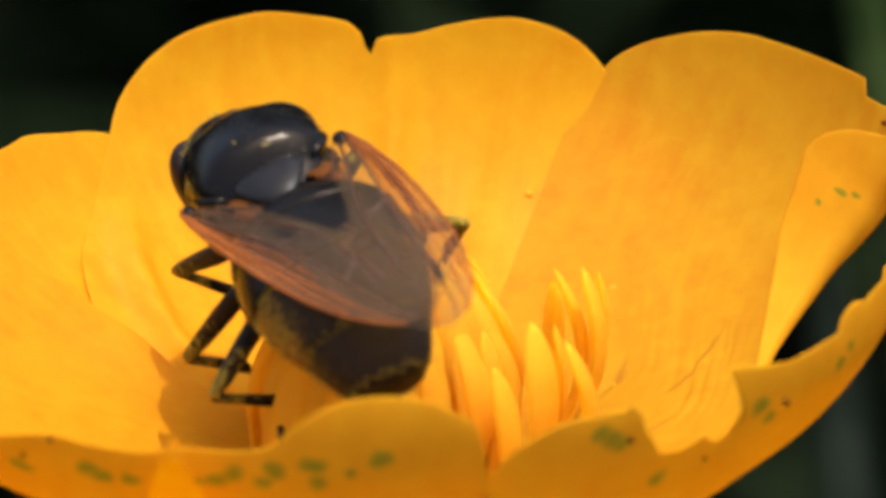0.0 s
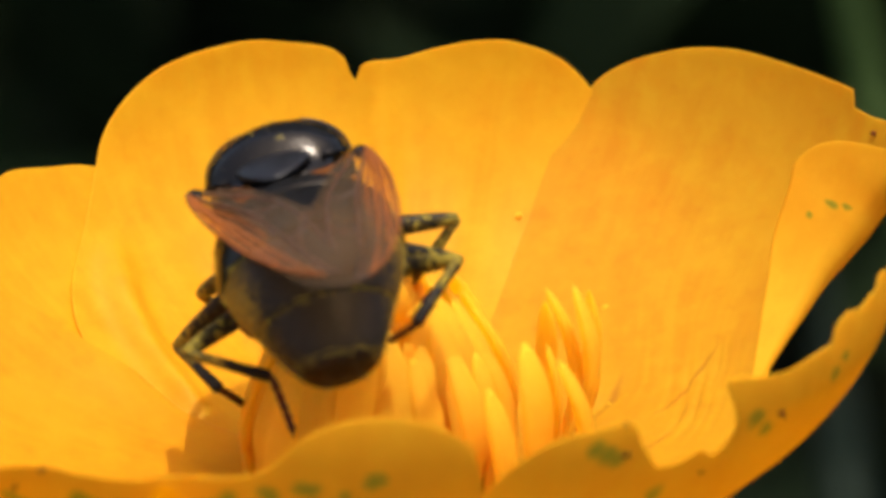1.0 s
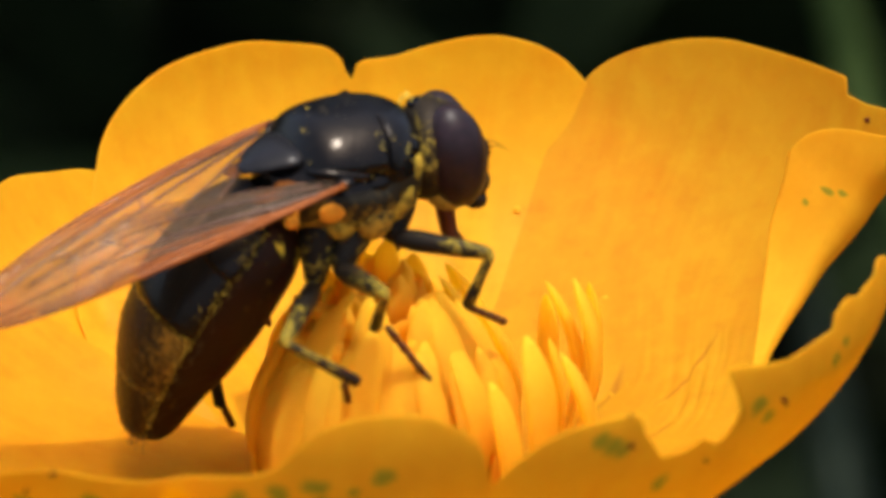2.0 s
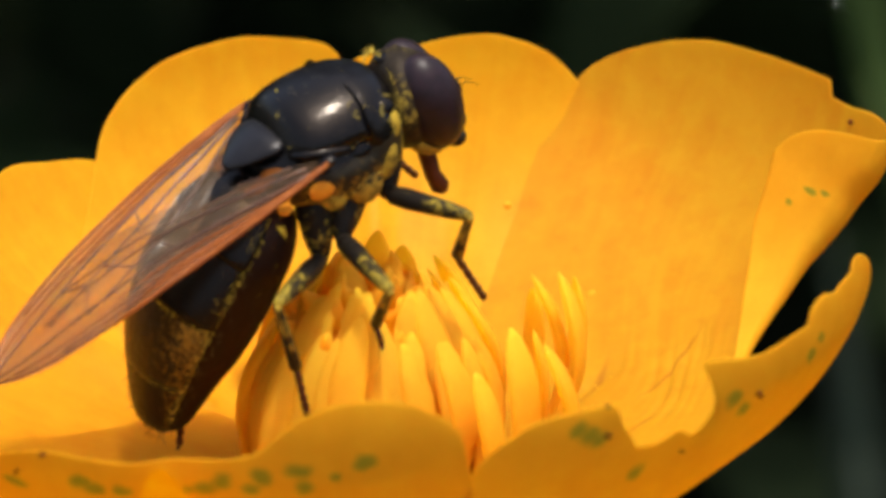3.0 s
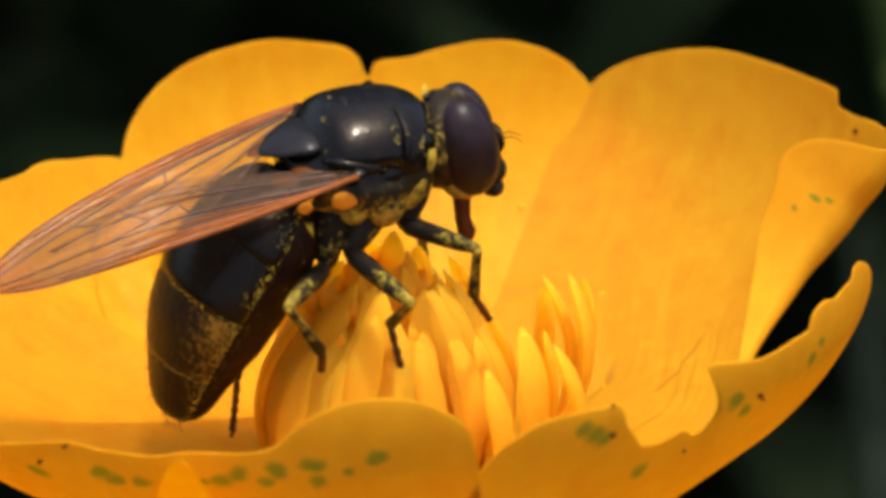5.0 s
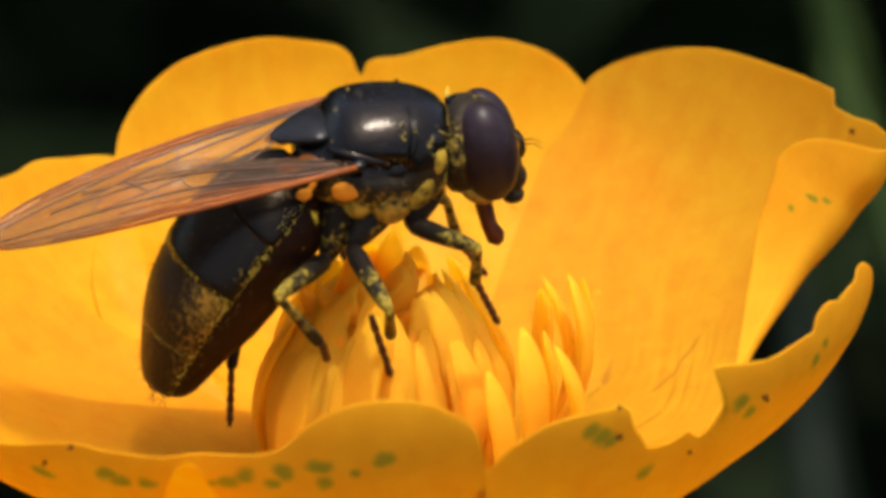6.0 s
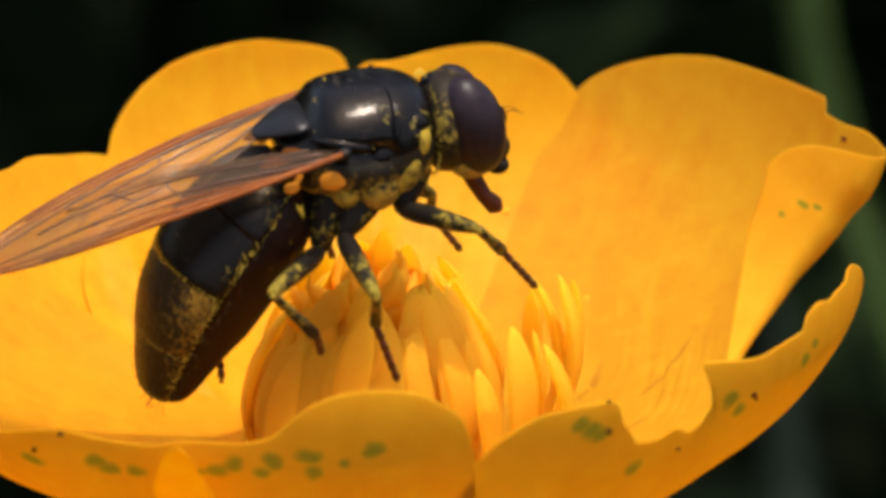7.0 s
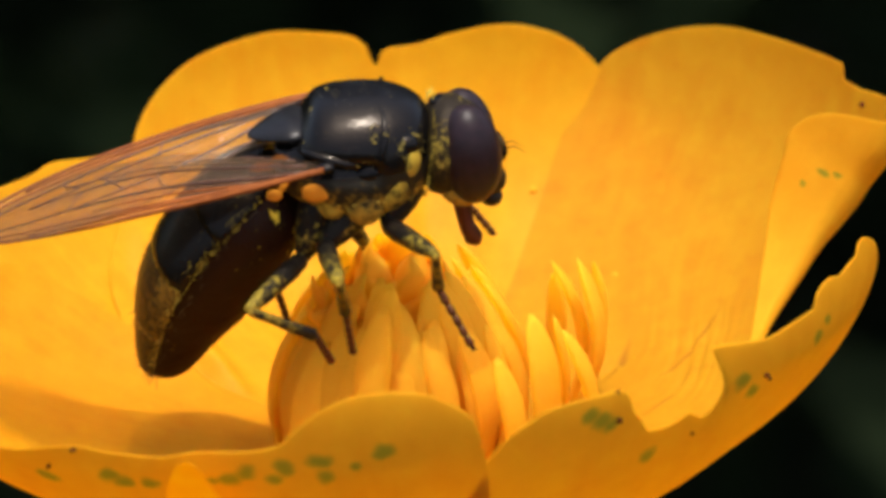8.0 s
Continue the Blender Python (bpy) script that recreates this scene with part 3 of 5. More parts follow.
def dew():
    m, nt, b, out = material("dew")
    b.inputs["Base Color"].default_value = (1, 1, 1, 1)
    b.inputs["Roughness"].default_value = 0.02
    b.inputs["IOR"].default_value = 1.33
    b.inputs["Transmission Weight"].default_value = 1.0
    return m


DEW = dew()


def stamens(fl):
    rng = random.Random(21)
    # the tall mound of carpels in the middle
    bm = bmesh.new()
    loft(bm, [(-0.3, 0, 1.0, 1.0, 1.0, 2), (0.6, 0, 1.75, 1.75, 1.75, 2), (3.0, 0, 1.7, 1.7, 1.7, 2), (4.3, 0, 1.2, 1.2, 1.2, 2), (4.9, 0, 0.4, 0.4, 0.4, 2)], 20)
    part("receptacle", bm, CARPEL, fl, m=mm_pose(-0.6, 0, 0, 0, -90, 0))
    bm = bmesh.new()
    tube(bm, [(0, 0, -0.1), (0.15, 0, 0.5), (0.35, 0, 1.1), (0.45, 0, 1.5), (0.25, 0, 1.8)], [0.2, 0.5, 0.44, 0.18, 0.05], 10, 0.6)
    first = None
    for ring, (n, tilt, z, r) in enumerate(((10, 60, 3.0, 0.9), (8, 40, 3.7, 0.8), (6, 24, 4.0, 0.5), (4, 10, 4.2, 0.2))):
        for k in range(n):
            az = 360 * (k + 0.5 * (ring % 2)) / n + rng.uniform(-6, 6)
            m = mm_pose(-0.6, 0, 0, 0, 0, az) @ mm_pose(r, 0, z, 0, tilt + rng.uniform(-6, 6), 0)
            if first is None:
                first = part("carpel", bm, CARPEL, fl, "hooked yellow-orange carpel", m)
            else:
                c = first.copy()
                scene.collection.objects.link(c)
                c.matrix_basis = m
    # stamens: flat straps that widen into long blunt anthers; four kinds shared between all
    made = []
    for bow, wide, ln, nod in ((0.45, 0.38, 5.0, 0.5), (0.62, 0.45, 5.4, 0.7), (0.35, 0.34, 4.7, 0.3), (0.7, 0.41, 5.2, 0.85)):
        fb, ab = bmesh.new(), bmesh.new()

        def bowed(f):
            return (bow * math.sin(math.pi * min(1.0, f * 0.95)) - nod * max(0.0, f - 0.55) ** 2 * 2.4, 0, ln * f)
        tube(fb, [bowed(i / 12) for i in range(8)], [wide * v for v in (0.42, 0.46, 0.50, 0.55, 0.60, 0.64, 0.66, 0.6)], 12, 0.4)
        tops = [bowed(0.42 + 0.58 * i / 13) for i in range(14)]
        tube(ab, tops, [wide * v for v in (0.5, 0.76, 0.90, 0.97, 1.0, 1.02, 1.04, 1.05, 1.03, 0.97, 0.88, 0.74, 0.52, 0.16)], 18, 0.42)
        # the seam between the two pollen sacs
        for v in ab.verts:
            v.co.x -= 0.07 * wide * math.exp(-(v.co.y / (0.16 * wide)) ** 2) * (1 if v.co.x > bowed(v.co.z / ln)[0] else -1)
        f = part("stamen", fb, STAMEN, fl)
        made.append((f, part("anther", ab, ANTHER, f)))
    used = set()

    def stand(kind, m):
        f, a = made[kind]
        if kind not in used:
            used.add(kind)
            f.matrix_basis = m
            return
        g, h = f.copy(), a.copy()
        for o in (g, h):
            scene.collection.objects.link(o)
        h.parent = g
        g.matrix_basis = m
    for ring, (n, r, tilt, lift) in enumerate(((16, 1.65, -1, 0.75), (26, 2.15, -3, 0.35), (34, 2.7, -5, -0.1))):
        for k in range(n):
            az = 360 * (k + 0.5 * (ring % 2)) / n + rng.uniform(-5, 5)
            low = 0.9 * math.exp(-((az - 190) / 45) ** 2) + 0.6 * math.exp(-((az - (360 if az > 180 else 0)) / 50) ** 2)
            stand(rng.randrange(4), mm_pose(-0.45, 0, 0, 0, 0, az) @ mm_pose(r + rng.uniform(-0.12, 0.12), 0, lift + rng.uniform(-0.3, 0.25) - low, 0, tilt + rng.uniform(-3, 4), 0) @ pose(0, 0, 0, rng.uniform(-5, 5), 0, rng.uniform(-14, 14)))
    # a few that lean out over the petals
    for kind, az, r, z, tilt, roll in ((1, 4, 3.5, -0.1, 8, -4), (3, -22, 3.6, -0.6, 8, 5), (0, -50, 3.4, -0.8, 2, 3), (0, 24, 3.7, -0.3, 16, 0), (2, -8, 3.2, -0.3, 4, 3), (3, 14, 3.3, -0.2, 6, -3), (1, -36, 3.2, -0.6, 2, -4), (2, 36, 3.4, -0.5, 10, 2), (2, 200, 2.95, -1.2, -4, 4), (1, 178, 2.95, -1.2, -4, -5), (3, 222, 3.3, -1.0, -3, 3), (0, 240, 3.2, -0.8, -3, -3)):
        stand(kind, mm_pose(0, 0, 0, 0, 0, az) @ mm_pose(r, 0, z, 0, tilt, 0) @ pose(0, 0, 0, roll, 0, roll * 3))


def green_parts(fl):
    bm = bmesh.new()
    tube(bm, [(0, 0, 0.2), (0, 0, -1.5), (0.6, 0.5, -60), (3, 1, -180), (9, 0, -350)], [1.3, 1.0, 0.95, 1.1, 1.5], 12)
    part("stem", bm, GREEN, fl, "thin green stem")
    first = None
    for k in range(5):
        if first is None:
            bm = bmesh.new()
            pts = [(0.7 + 1.42 * i, 0, -0.45 - 0.35 * i + 0.125 * i * i) for i in range(7)]
            tube(bm, pts, [0.5, 1.3, 1.7, 1.75, 1.5, 0.95, 0.15], 12, 0.12)
            first = part("sepal", bm, GREEN, fl, "pale green hairy sepal", pose(0, 0, 0, 0, 10, -28))
        else:
            c = first.copy()
            scene.collection.objects.link(c)
            c.matrix_basis = pose(0, 0, 0, 0, 9, -28 + 72 * k)
    # a loose petal strip in front of the spotted petal, painted paler as sunlit
    petal(fl, profile(5, 62, 1.5, 17), [(-119, 7.5), (-115.6, 13), (-114.2, 14.27), (-111.8, 15.65), (-110.5, 16.22), (-109.5, 16.37), (-108.6, 16), (-108.1, 15), (-107.8, 13), (-106, 7.5)], petal_material("petal_strip", (0.97, 0.60, 0.02), (0.98, 0.64, 0.03), 0.5, 0.9), lift=0.0, fade=False, wave=0.0, seed=7, start=[(-119, 7), (-106, 7)], name="petal_strip", label="small torn strip of petal painted bright as sunlit", cols=30, rows=16, narrow=False)


# ---- the hoverfly ----
def grains(bm, pts, rng, lo=0.014, hi=0.036):
    for p in pts:
        r = rng.uniform(lo, hi)
        bmesh.ops.create_icosphere(bm, subdivisions=1, radius=r, matrix=Matrix.Translation(p))


def bristles(rng, count, place, length, radius=0.012):
    """Short hairs: place() gives a root and a direction."""
    bm = bmesh.new()
    for i in range(count):
        p, d = place()
        d = (d + Vector((rng.uniform(-.35, .35), rng.uniform(-.35, .35), rng.uniform(-.35, .35)))).normalized()
        L = length * rng.uniform(0.6, 1.2)
        u, v = frame_of(d)
        base = [bm.verts.new(p + radius * (math.cos(a) * u + math.sin(a) * v)) for a in (0, 2.1, 4.2)]
        tip = bm.verts.new(p + d * L + Vector((-0.08 * L, 0, 0)))
        for a in range(3):
            bm.faces.new((base[a], base[(a + 1) % 3], tip))
    return bm


THORAX_RINGS = [(1.95, 0.15, 0.44, 0.5, 0.5, 2), (1.8, 0.15, 0.95, 0.88, 1.0, 2.1), (1.45, 0.12, 1.42, 1.2, 1.45, 2.1), (1.0, 0.1, 1.7, 1.38, 1.7, 2.1), (0.72, 0.08, 1.78, 1.45, 1.8, 2.1), (0.36, 0.07, 1.85, 1.49, 1.78, 2.1), (0.05, 0.05, 1.88, 1.51, 1.75, 2.1), (-0.4, 0.05, 1.88, 1.48, 1.6, 2.1), (-0.85, 0.05, 1.8, 1.36, 1.4, 2.1), (-1.2, 0.02, 1.62, 1.0, 1.2, 2.1), (-1.4, 0.0, 1.5, 0.74, 1.1, 2.1), (-1.7, 0.0, 1.16, 0.56, 0.9, 2.1), (-1.95, -0.05, 0.68, 0.5, 0.55, 2)]


def thorax(fly):
    rng = random.Random(3)
    bm = bmesh.new()
    loft(bm, THORAX_RINGS, 96, 1, 3)
    for v in bm.verts:
        x, y, z = v.co
        side = math.copysign(1.0, y) * max(0.0, min(1.0, (abs(y) - 0.7) / 0.5))
        hollow = math.exp(-((z - 0.22 + 0.12 * x) / 0.26) ** 2) * max(0.0, min(1.0, (x + 1.5) / 0.5, (0.75 - x) / 0.3))
        seam = math.exp(-((x - 0.5 - 0.25 * (1.2 - z)) / 0.07) ** 2) * max(0.0, min(1.0, (z - 0.3) / 0.3, (1.2 - z) / 0.3))
        v.co.y -= side * (0.30 * hollow + 0.08 * seam)
    th = part("thorax", bm, [CUTICLE, CUTICLE_PLEURA], fly, "shiny blue-black thorax with pollen-dusted sides")
    for sy in (-1, 1):
        bm = bmesh.new()
        ball(bm, (1.22, sy * 1.2, 0.6), (0.4, 0.26, 0.3), 16, 10)
        part("shoulder", bm, CUTICLE, th)
        bm = bmesh.new()
        tube(bm, [(-1.35, sy * 1.18, 0.62), (-1.0, sy * 1.46, 0.60), (-0.6, sy * 1.62, 0.52), (-0.2, sy * 1.70, 0.42), (0.15, sy * 1.70, 0.36)], [0.06, 0.13, 0.15, 0.12, 0.05], 12)
        part("side_ridge", bm, CUTICLE, th)
        # the raised seam across the back, before the wings
        bm = bmesh.new()
        pts = []
        for k in range(13):
            a, x = radians(8 + 62 * k / 12), 0.62 + 0.16 * math.sin(k / 12 * 2.6)
            w, up = (curve_at([(r[0], r[i]) for r in reversed(THORAX_RINGS)], x) for i in (2, 3))
            pts.append((x, sy * w * math.cos(a) ** 0.87, 0.08 + up * math.sin(a) ** 0.87))
        tube(bm, pts, [0.02, 0.05, 0.07, 0.085, 0.09, 0.09, 0.085, 0.08, 0.07, 0.06, 0.045, 0.03, 0.01], 10)
        part("cross_ridge", bm, CUTICLE, th)
    bm = bmesh.new()
    loft(bm, [(-1.12, 0.72, 0.66, 0.12, 0.3, 2.0), (-1.25, 0.74, 0.86, 0.22, 0.3, 2.0), (-1.5, 0.73, 0.92, 0.24, 0.28, 2.0), (-1.8, 0.68, 0.80, 0.21, 0.24, 1.9), (-2.15, 0.60, 0.58, 0.16, 0.18, 1.8), (-2.42, 0.52, 0.32, 0.1, 0.1, 1.8), (-2.56, 0.48, 0.12, 0.05, 0.05, 2)], 32, None, 3)
    part("scutellum", bm, SATIN, th, "small grey-blue triangular shield plate")
    for sy in (-1, 1):
        # swollen side plates over the wing root, parted by dark seams
        bm = bmesh.new()
        ball(bm, (-0.15, sy * 1.32, 0.55), (0.9, 0.42, 0.42), 20, 12, Euler((0, radians(-6), radians(sy * 4))).to_matrix().to_4x4())
        part("side_plate", bm, CUTICLE, th)
        for x, y, z, rx, ry, rz, tilt, mat, label in (
                (1.25, 1.2, 0.12, 0.36, 0.36, 0.52, 20, CUTICLE_FLANK, "olive-dusted plate behind the neck"),
                (0.88, 1.36, -0.45, 0.42, 0.36, 0.62, 14, CUTICLE_FLANK, "pollen-dusted flank plate"),
                (0.30, 1.36, 0.0, 0.52, 0.36, 0.34, -8, CUTICLE, ""),
                (0.22, 1.40, -0.78, 0.52, 0.42, 0.62, 8, CUTICLE_PLEURA, "golden dusted breast plate"),
                (-0.42, 1.56, -0.25, 0.34, 0.24, 0.32, 0, CUTICLE, ""),
                (-0.58, 1.28, -0.80, 0.40, 0.36, 0.46, -6, CUTICLE_FLANK, "pollen-dusted flank plate")):
            bm = bmesh.new()
            ball(bm, (x, sy * y, z), (rx, ry, rz), 18, 12, Euler((0, radians(tilt), 0)).to_matrix().to_4x4())
            part("flank_plate", bm, mat, th, label)
    bm = bmesh.new()
    pts = []
    while len(pts) < 260:
        x, a = rng.uniform(-1.3, 1.75), rng.uniform(200, 340) if rng.random() < 0.99 else rng.uniform(-40, 220)
        w, up, dn = (curve_at([(r[0], r[i]) for r in reversed(THORAX_RINGS)], x) for i in (2, 3, 4))
        ca, sa = math.cos(radians(a)), math.sin(radians(a))
        pts.append(Vector((x, w * math.copysign(abs(ca) ** 0.87, ca), 0.08 + (up if sa > 0 else dn) * math.copysign(abs(sa) ** 0.87, sa))))
    grains(bm, pts, rng)
    part("pollen", bm, POLLEN, th, "scattered yellow pollen grains", kind="stuff")

    def place():
        x, a = rng.uniform(-1.6, 1.7), radians(rng.uniform(-60, 240))
        w, up = (curve_at([(r[0], r[i]) for r in reversed(THORAX_RINGS)], x) for i in (2, 3))
        return Vector((x, w * 0.98 * math.cos(a), 0.08 + up * 0.98 * math.sin(a))), Vector((-0.5, math.cos(a), math.sin(a)))
    part("hair", bristles(rng, 260, place, 0.16, 0.009), HAIR, th, "short fine hair", kind="stuff")
    return th


def abdomen(fly):
    """Drawn backwards along -x from its joint with the thorax."""
    rng = random.Random(4)
    W = [(0.0, 0.9), (0.5, 1.58), (1.4, 2.03), (2.7, 2.15), (4.0, 1.97), (5.0, 1.6), (5.8, 1.28), (6.3, 1.02), (6.52, 0.8), (6.65, 0.4)]
    UPH = [(0.0, 0.8), (0.5, 1.1), (1.4, 1.3), (2.7, 1.38), (4.0, 1.28), (5.0, 1.02), (5.8, 0.78), (6.3, 0.6), (6.52, 0.45), (6.65, 0.2)]
    wf, uf = smooth_curve(W), smooth_curve(UPH)
    rise, spine = 20, [(0.0, 0.0, 20.0)]
    for i in range(1, 75):
        a = rise - 40 * (i / 71)
        x0, z0, _ = spine[-1]
        spine.append((x0 - 0.1 * math.cos(radians(a)), z0 + 0.1 * math.sin(radians(a)), a))

    def curl(bm):
        """Bends the straight body down along its arched line."""
        for v in bm.verts:
            s = max(0.0, min(7.3, -v.co.x)) * 10
            k = int(s)
            (xa, za, aa), (xb, zb, ab2) = spine[k], spine[k + 1]
            f = s - k
            a = radians(aa + (ab2 - aa) * f)
            v.co.x, v.co.z = xa + (xb - xa) * f + v.co.z * math.sin(a), za + (zb - za) * f + v.co.z * math.cos(a)
        return bm
    core = bmesh.new()
    loft(core, [(-x, -0.06, wf(x) * 0.95, uf(x) * 0.8, uf(x) * 1.2, 2.0) for x in [i * 0.3 for i in range(22)] + [6.5, 6.62]], 40)
    curl(core)
    ab = part("abdomen", core, CUTICLE_BELLY, fly, "drooping oval abdomen, black above and red-brown below")
    for (a, b), mat in zip(((0.0, 1.6), (1.6, 3.3), (3.3, 5.1), (5.1, 6.6)), (CUTICLE_ABDOMEN, CUTICLE_ABDOMEN, CUTICLE_TAIL, CUTICLE_TAIL)):
        bm = bmesh.new()
        nx, na = 12, 26
        outer, inner = [], []
        for i in range(nx + 1):
            x = a - 0.05 + (b + 0.10 - a) * i / nx
            flare = 1.015 + 0.035 * (i / nx) - (0.03 if i == nx else 0)
            ro, ri = [], []
            for k in range(na + 1):
                an = radians(3 + 174 * k / na)
                y, z = wf(x) * math.cos(an), uf(x) * 1.02 * math.sin(an)
                ro.append(bm.verts.new((-x, y * flare, z * flare)))
                ri.append(bm.verts.new((-x, y * (flare - 0.05), z * (flare - 0.05))))
            outer.append(ro)
            inner.append(ri)
        for i in range(nx):
            for k in range(na):
                bm.faces.new((outer[i][k], outer[i][k + 1], outer[i + 1][k + 1], outer[i + 1][k]))
                bm.faces.new((inner[i][k], inner[i + 1][k], inner[i + 1][k + 1], inner[i][k + 1]))
            for k in (0, na):
                bm.faces.new((outer[i][k], outer[i + 1][k], inner[i + 1][k], inner[i][k]))
        for i in (0, nx):
            for k in range(na):
                bm.faces.new((outer[i][k], inner[i][k], inner[i][k + 1], outer[i][k + 1]))
        part("segment_plate", curl(bm), mat, ab, "brassy dusted hind plate" if mat is CUTICLE_TAIL else "glossy black plate")
    bm = bmesh.new()
    pts = []
    for i in range(900):
        x, sy = rng.uniform(0.3, 6.5), rng.choice((-1, 1))
        an = radians(abs(rng.gauss(0, 5 + 9 * max(0.0, 1.6 - x))) + 1)
        if rng.random() < 0.35:
            x, an = rng.choice((3.3, 3.3, 5.1, 6.4)) + rng.gauss(0, 0.06), radians(rng.uniform(0, 90))
        pts.append(Vector((-x, sy * wf(x) * 1.03 * math.cos(an), uf(x) * 1.05 * math.sin(an))))
    grains(bm, pts, rng, 0.008, 0.024)
    part("pollen", curl(bm), POLLEN, ab, "pollen grains along the margin", kind="stuff")

    def place():
        x, an = rng.uniform(0.3, 6.9), radians(rng.uniform(-10, 190))
        return Vector((-x, wf(x) * math.cos(an), uf(x) * math.sin(an))), Vector((-0.9, math.cos(an), math.sin(an)))
    part("hair", curl(bristles(rng, 420, place, 0.22)), HAIR, ab, "short fine hair", kind="stuff")
    return ab


def head(fly):
    """Drawn from the neck joint forwards along x."""
    rng = random.Random(6)
    bm = bmesh.new()
    loft(bm, [(-0.05, 0.05, 0.4, 0.4, 0.4, 2), (0.08, 0.05, 1.05, 1.0, 1.0, 2), (0.3, 0.05, 1.26, 1.22, 1.2, 2.1), (0.7, 0.05, 1.18, 1.28, 1.28, 2.1), (1.2, 0.0, 0.8, 1.1, 1.32, 2), (1.6, -0.1, 0.62, 0.8, 1.25, 2), (1.85, -0.35, 0.5, 0.5, 0.95, 2), (2.0, -0.6, 0.36, 0.3, 0.62, 2), (2.06, -0.7, 0.2, 0.14, 0.35, 2)], 32)
    hd = part("head", bm, CUTICLE_HEAD, fly, "broad dusted head with large eyes")
    for sy in (-1, 1):
        bm = bmesh.new()
        ball(bm, (1.12, sy * 0.64, 0.02), (0.78, 0.78, 1.28), 32, 24, Euler((radians(-sy * 8), radians(-12), radians(sy * 14))).to_matrix().to_4x4())
        part("eye", bm, EYE, hd, "dark purple-brown compound eye")
        bm = bmesh.new()
        tube(bm, [(1.62, sy * 0.16, 0.36), (1.84, sy * 0.18, 0.36), (1.96, sy * 0.19, 0.20), (2.02, sy * 0.2, -0.02), (2.0, sy * 0.2, -0.2)], [0.05, 0.07, 0.1, 0.12, 0.06], 12, 0.7)
        tube(bm, [(2.0, sy * 0.19, 0.1), (2.25, sy * 0.22, 0.16), (2.55, sy * 0.25, 0.02)], [0.02, 0.012, 0.005], 6)
        part("antenna", bm, CUTICLE, hd, "short drooping black antenna with a bristle")
    bm = bmesh.new()
    ball(bm, (1.95, 0, -0.75), (0.22, 0.34, 0.3), 16, 10)
    ball(bm, (1.82, 0, -1.2), (0.3, 0.42, 0.25), 16, 10)
    part("face_knob", bm, CUTICLE_HEAD, hd, "dark bump on the face")
    for sy in (-1, 1):
        bm = bmesh.new()
        ball(bm, (0.95, sy * 0.5, -1.0), (0.5, 0.34, 0.34), 16, 10, Euler((0, radians(20), 0)).to_matrix().to_4x4())
        part("cheek", bm, CUTICLE_PLEURA, hd, "golden dusted cheek below the eye")
    bm = bmesh.new()
    ball(bm, (0.42, 0, 1.12), (0.4, 0.34, 0.16), 16, 10)
    part("crown", bm, CUTICLE, hd)
    bm = bmesh.new()
    tube(bm, [(0, 0, 0.2), (0.02, 0, -0.4), (0.08, 0, -0.9), (0.22, 0, -1.25), (0.3, 0, -1.4)], [0.30, 0.28, 0.25, 0.30, 0.14], 14, 0.8)
    pb = part("proboscis", bm, TONGUE, hd, "red-brown sucking mouthpart", mm_pose(1.05, 0, -1.15))

    def place():
        a = radians(rng.uniform(0, 360))
        return Vector((0.1, 1.3 * math.cos(a), 0.05 + 1.2 * math.sin(a))), Vector((0.2, math.cos(a), math.sin(a)))
    part("hair", bristles(rng, 120, place, 0.2), POLLEN, hd, "pale fringe behind the eye", kind="stuff")
    return hd, pb


WING_L = 9.6


def wing_edges(u):
    """Distance of the front and the hind edge from the wing's line, both in mm, at u of 0 to 1 along it."""
    front = smooth_curve([(0, 0.0), (0.1, 0.16), (0.35, 0.30), (0.6, 0.22), (0.8, -0.08), (0.92, -0.5), (0.98, -0.95), (1.0, -1.35)])(u)
    hind = smooth_curve([(0, -0.35), (0.06, -0.9), (0.16, -1.5), (0.3, -2.2), (0.5, -2.85), (0.68, -2.95), (0.84, -2.6), (0.94, -2.05), (1.0, -1.4)])(u)
    return front, hind


def wing_point(u, v, side):
    f, h = wing_edges(u)
    y = f + (h - f) * v
    z = 0.22 * math.sin(math.pi * min(1, v * 1.1)) * math.sin(math.pi * min(1, u * 1.1)) - 0.5 * u * u - 0.10 * math.sin(9 * v) * (1 - u) * min(1, u * 6) + 0.085 * math.sin(24 * v + 3 * u) * min(1, v * 6) * min(1, u * 4) * (1.1 - u)
    return Vector((-WING_L * u, side * y, z))


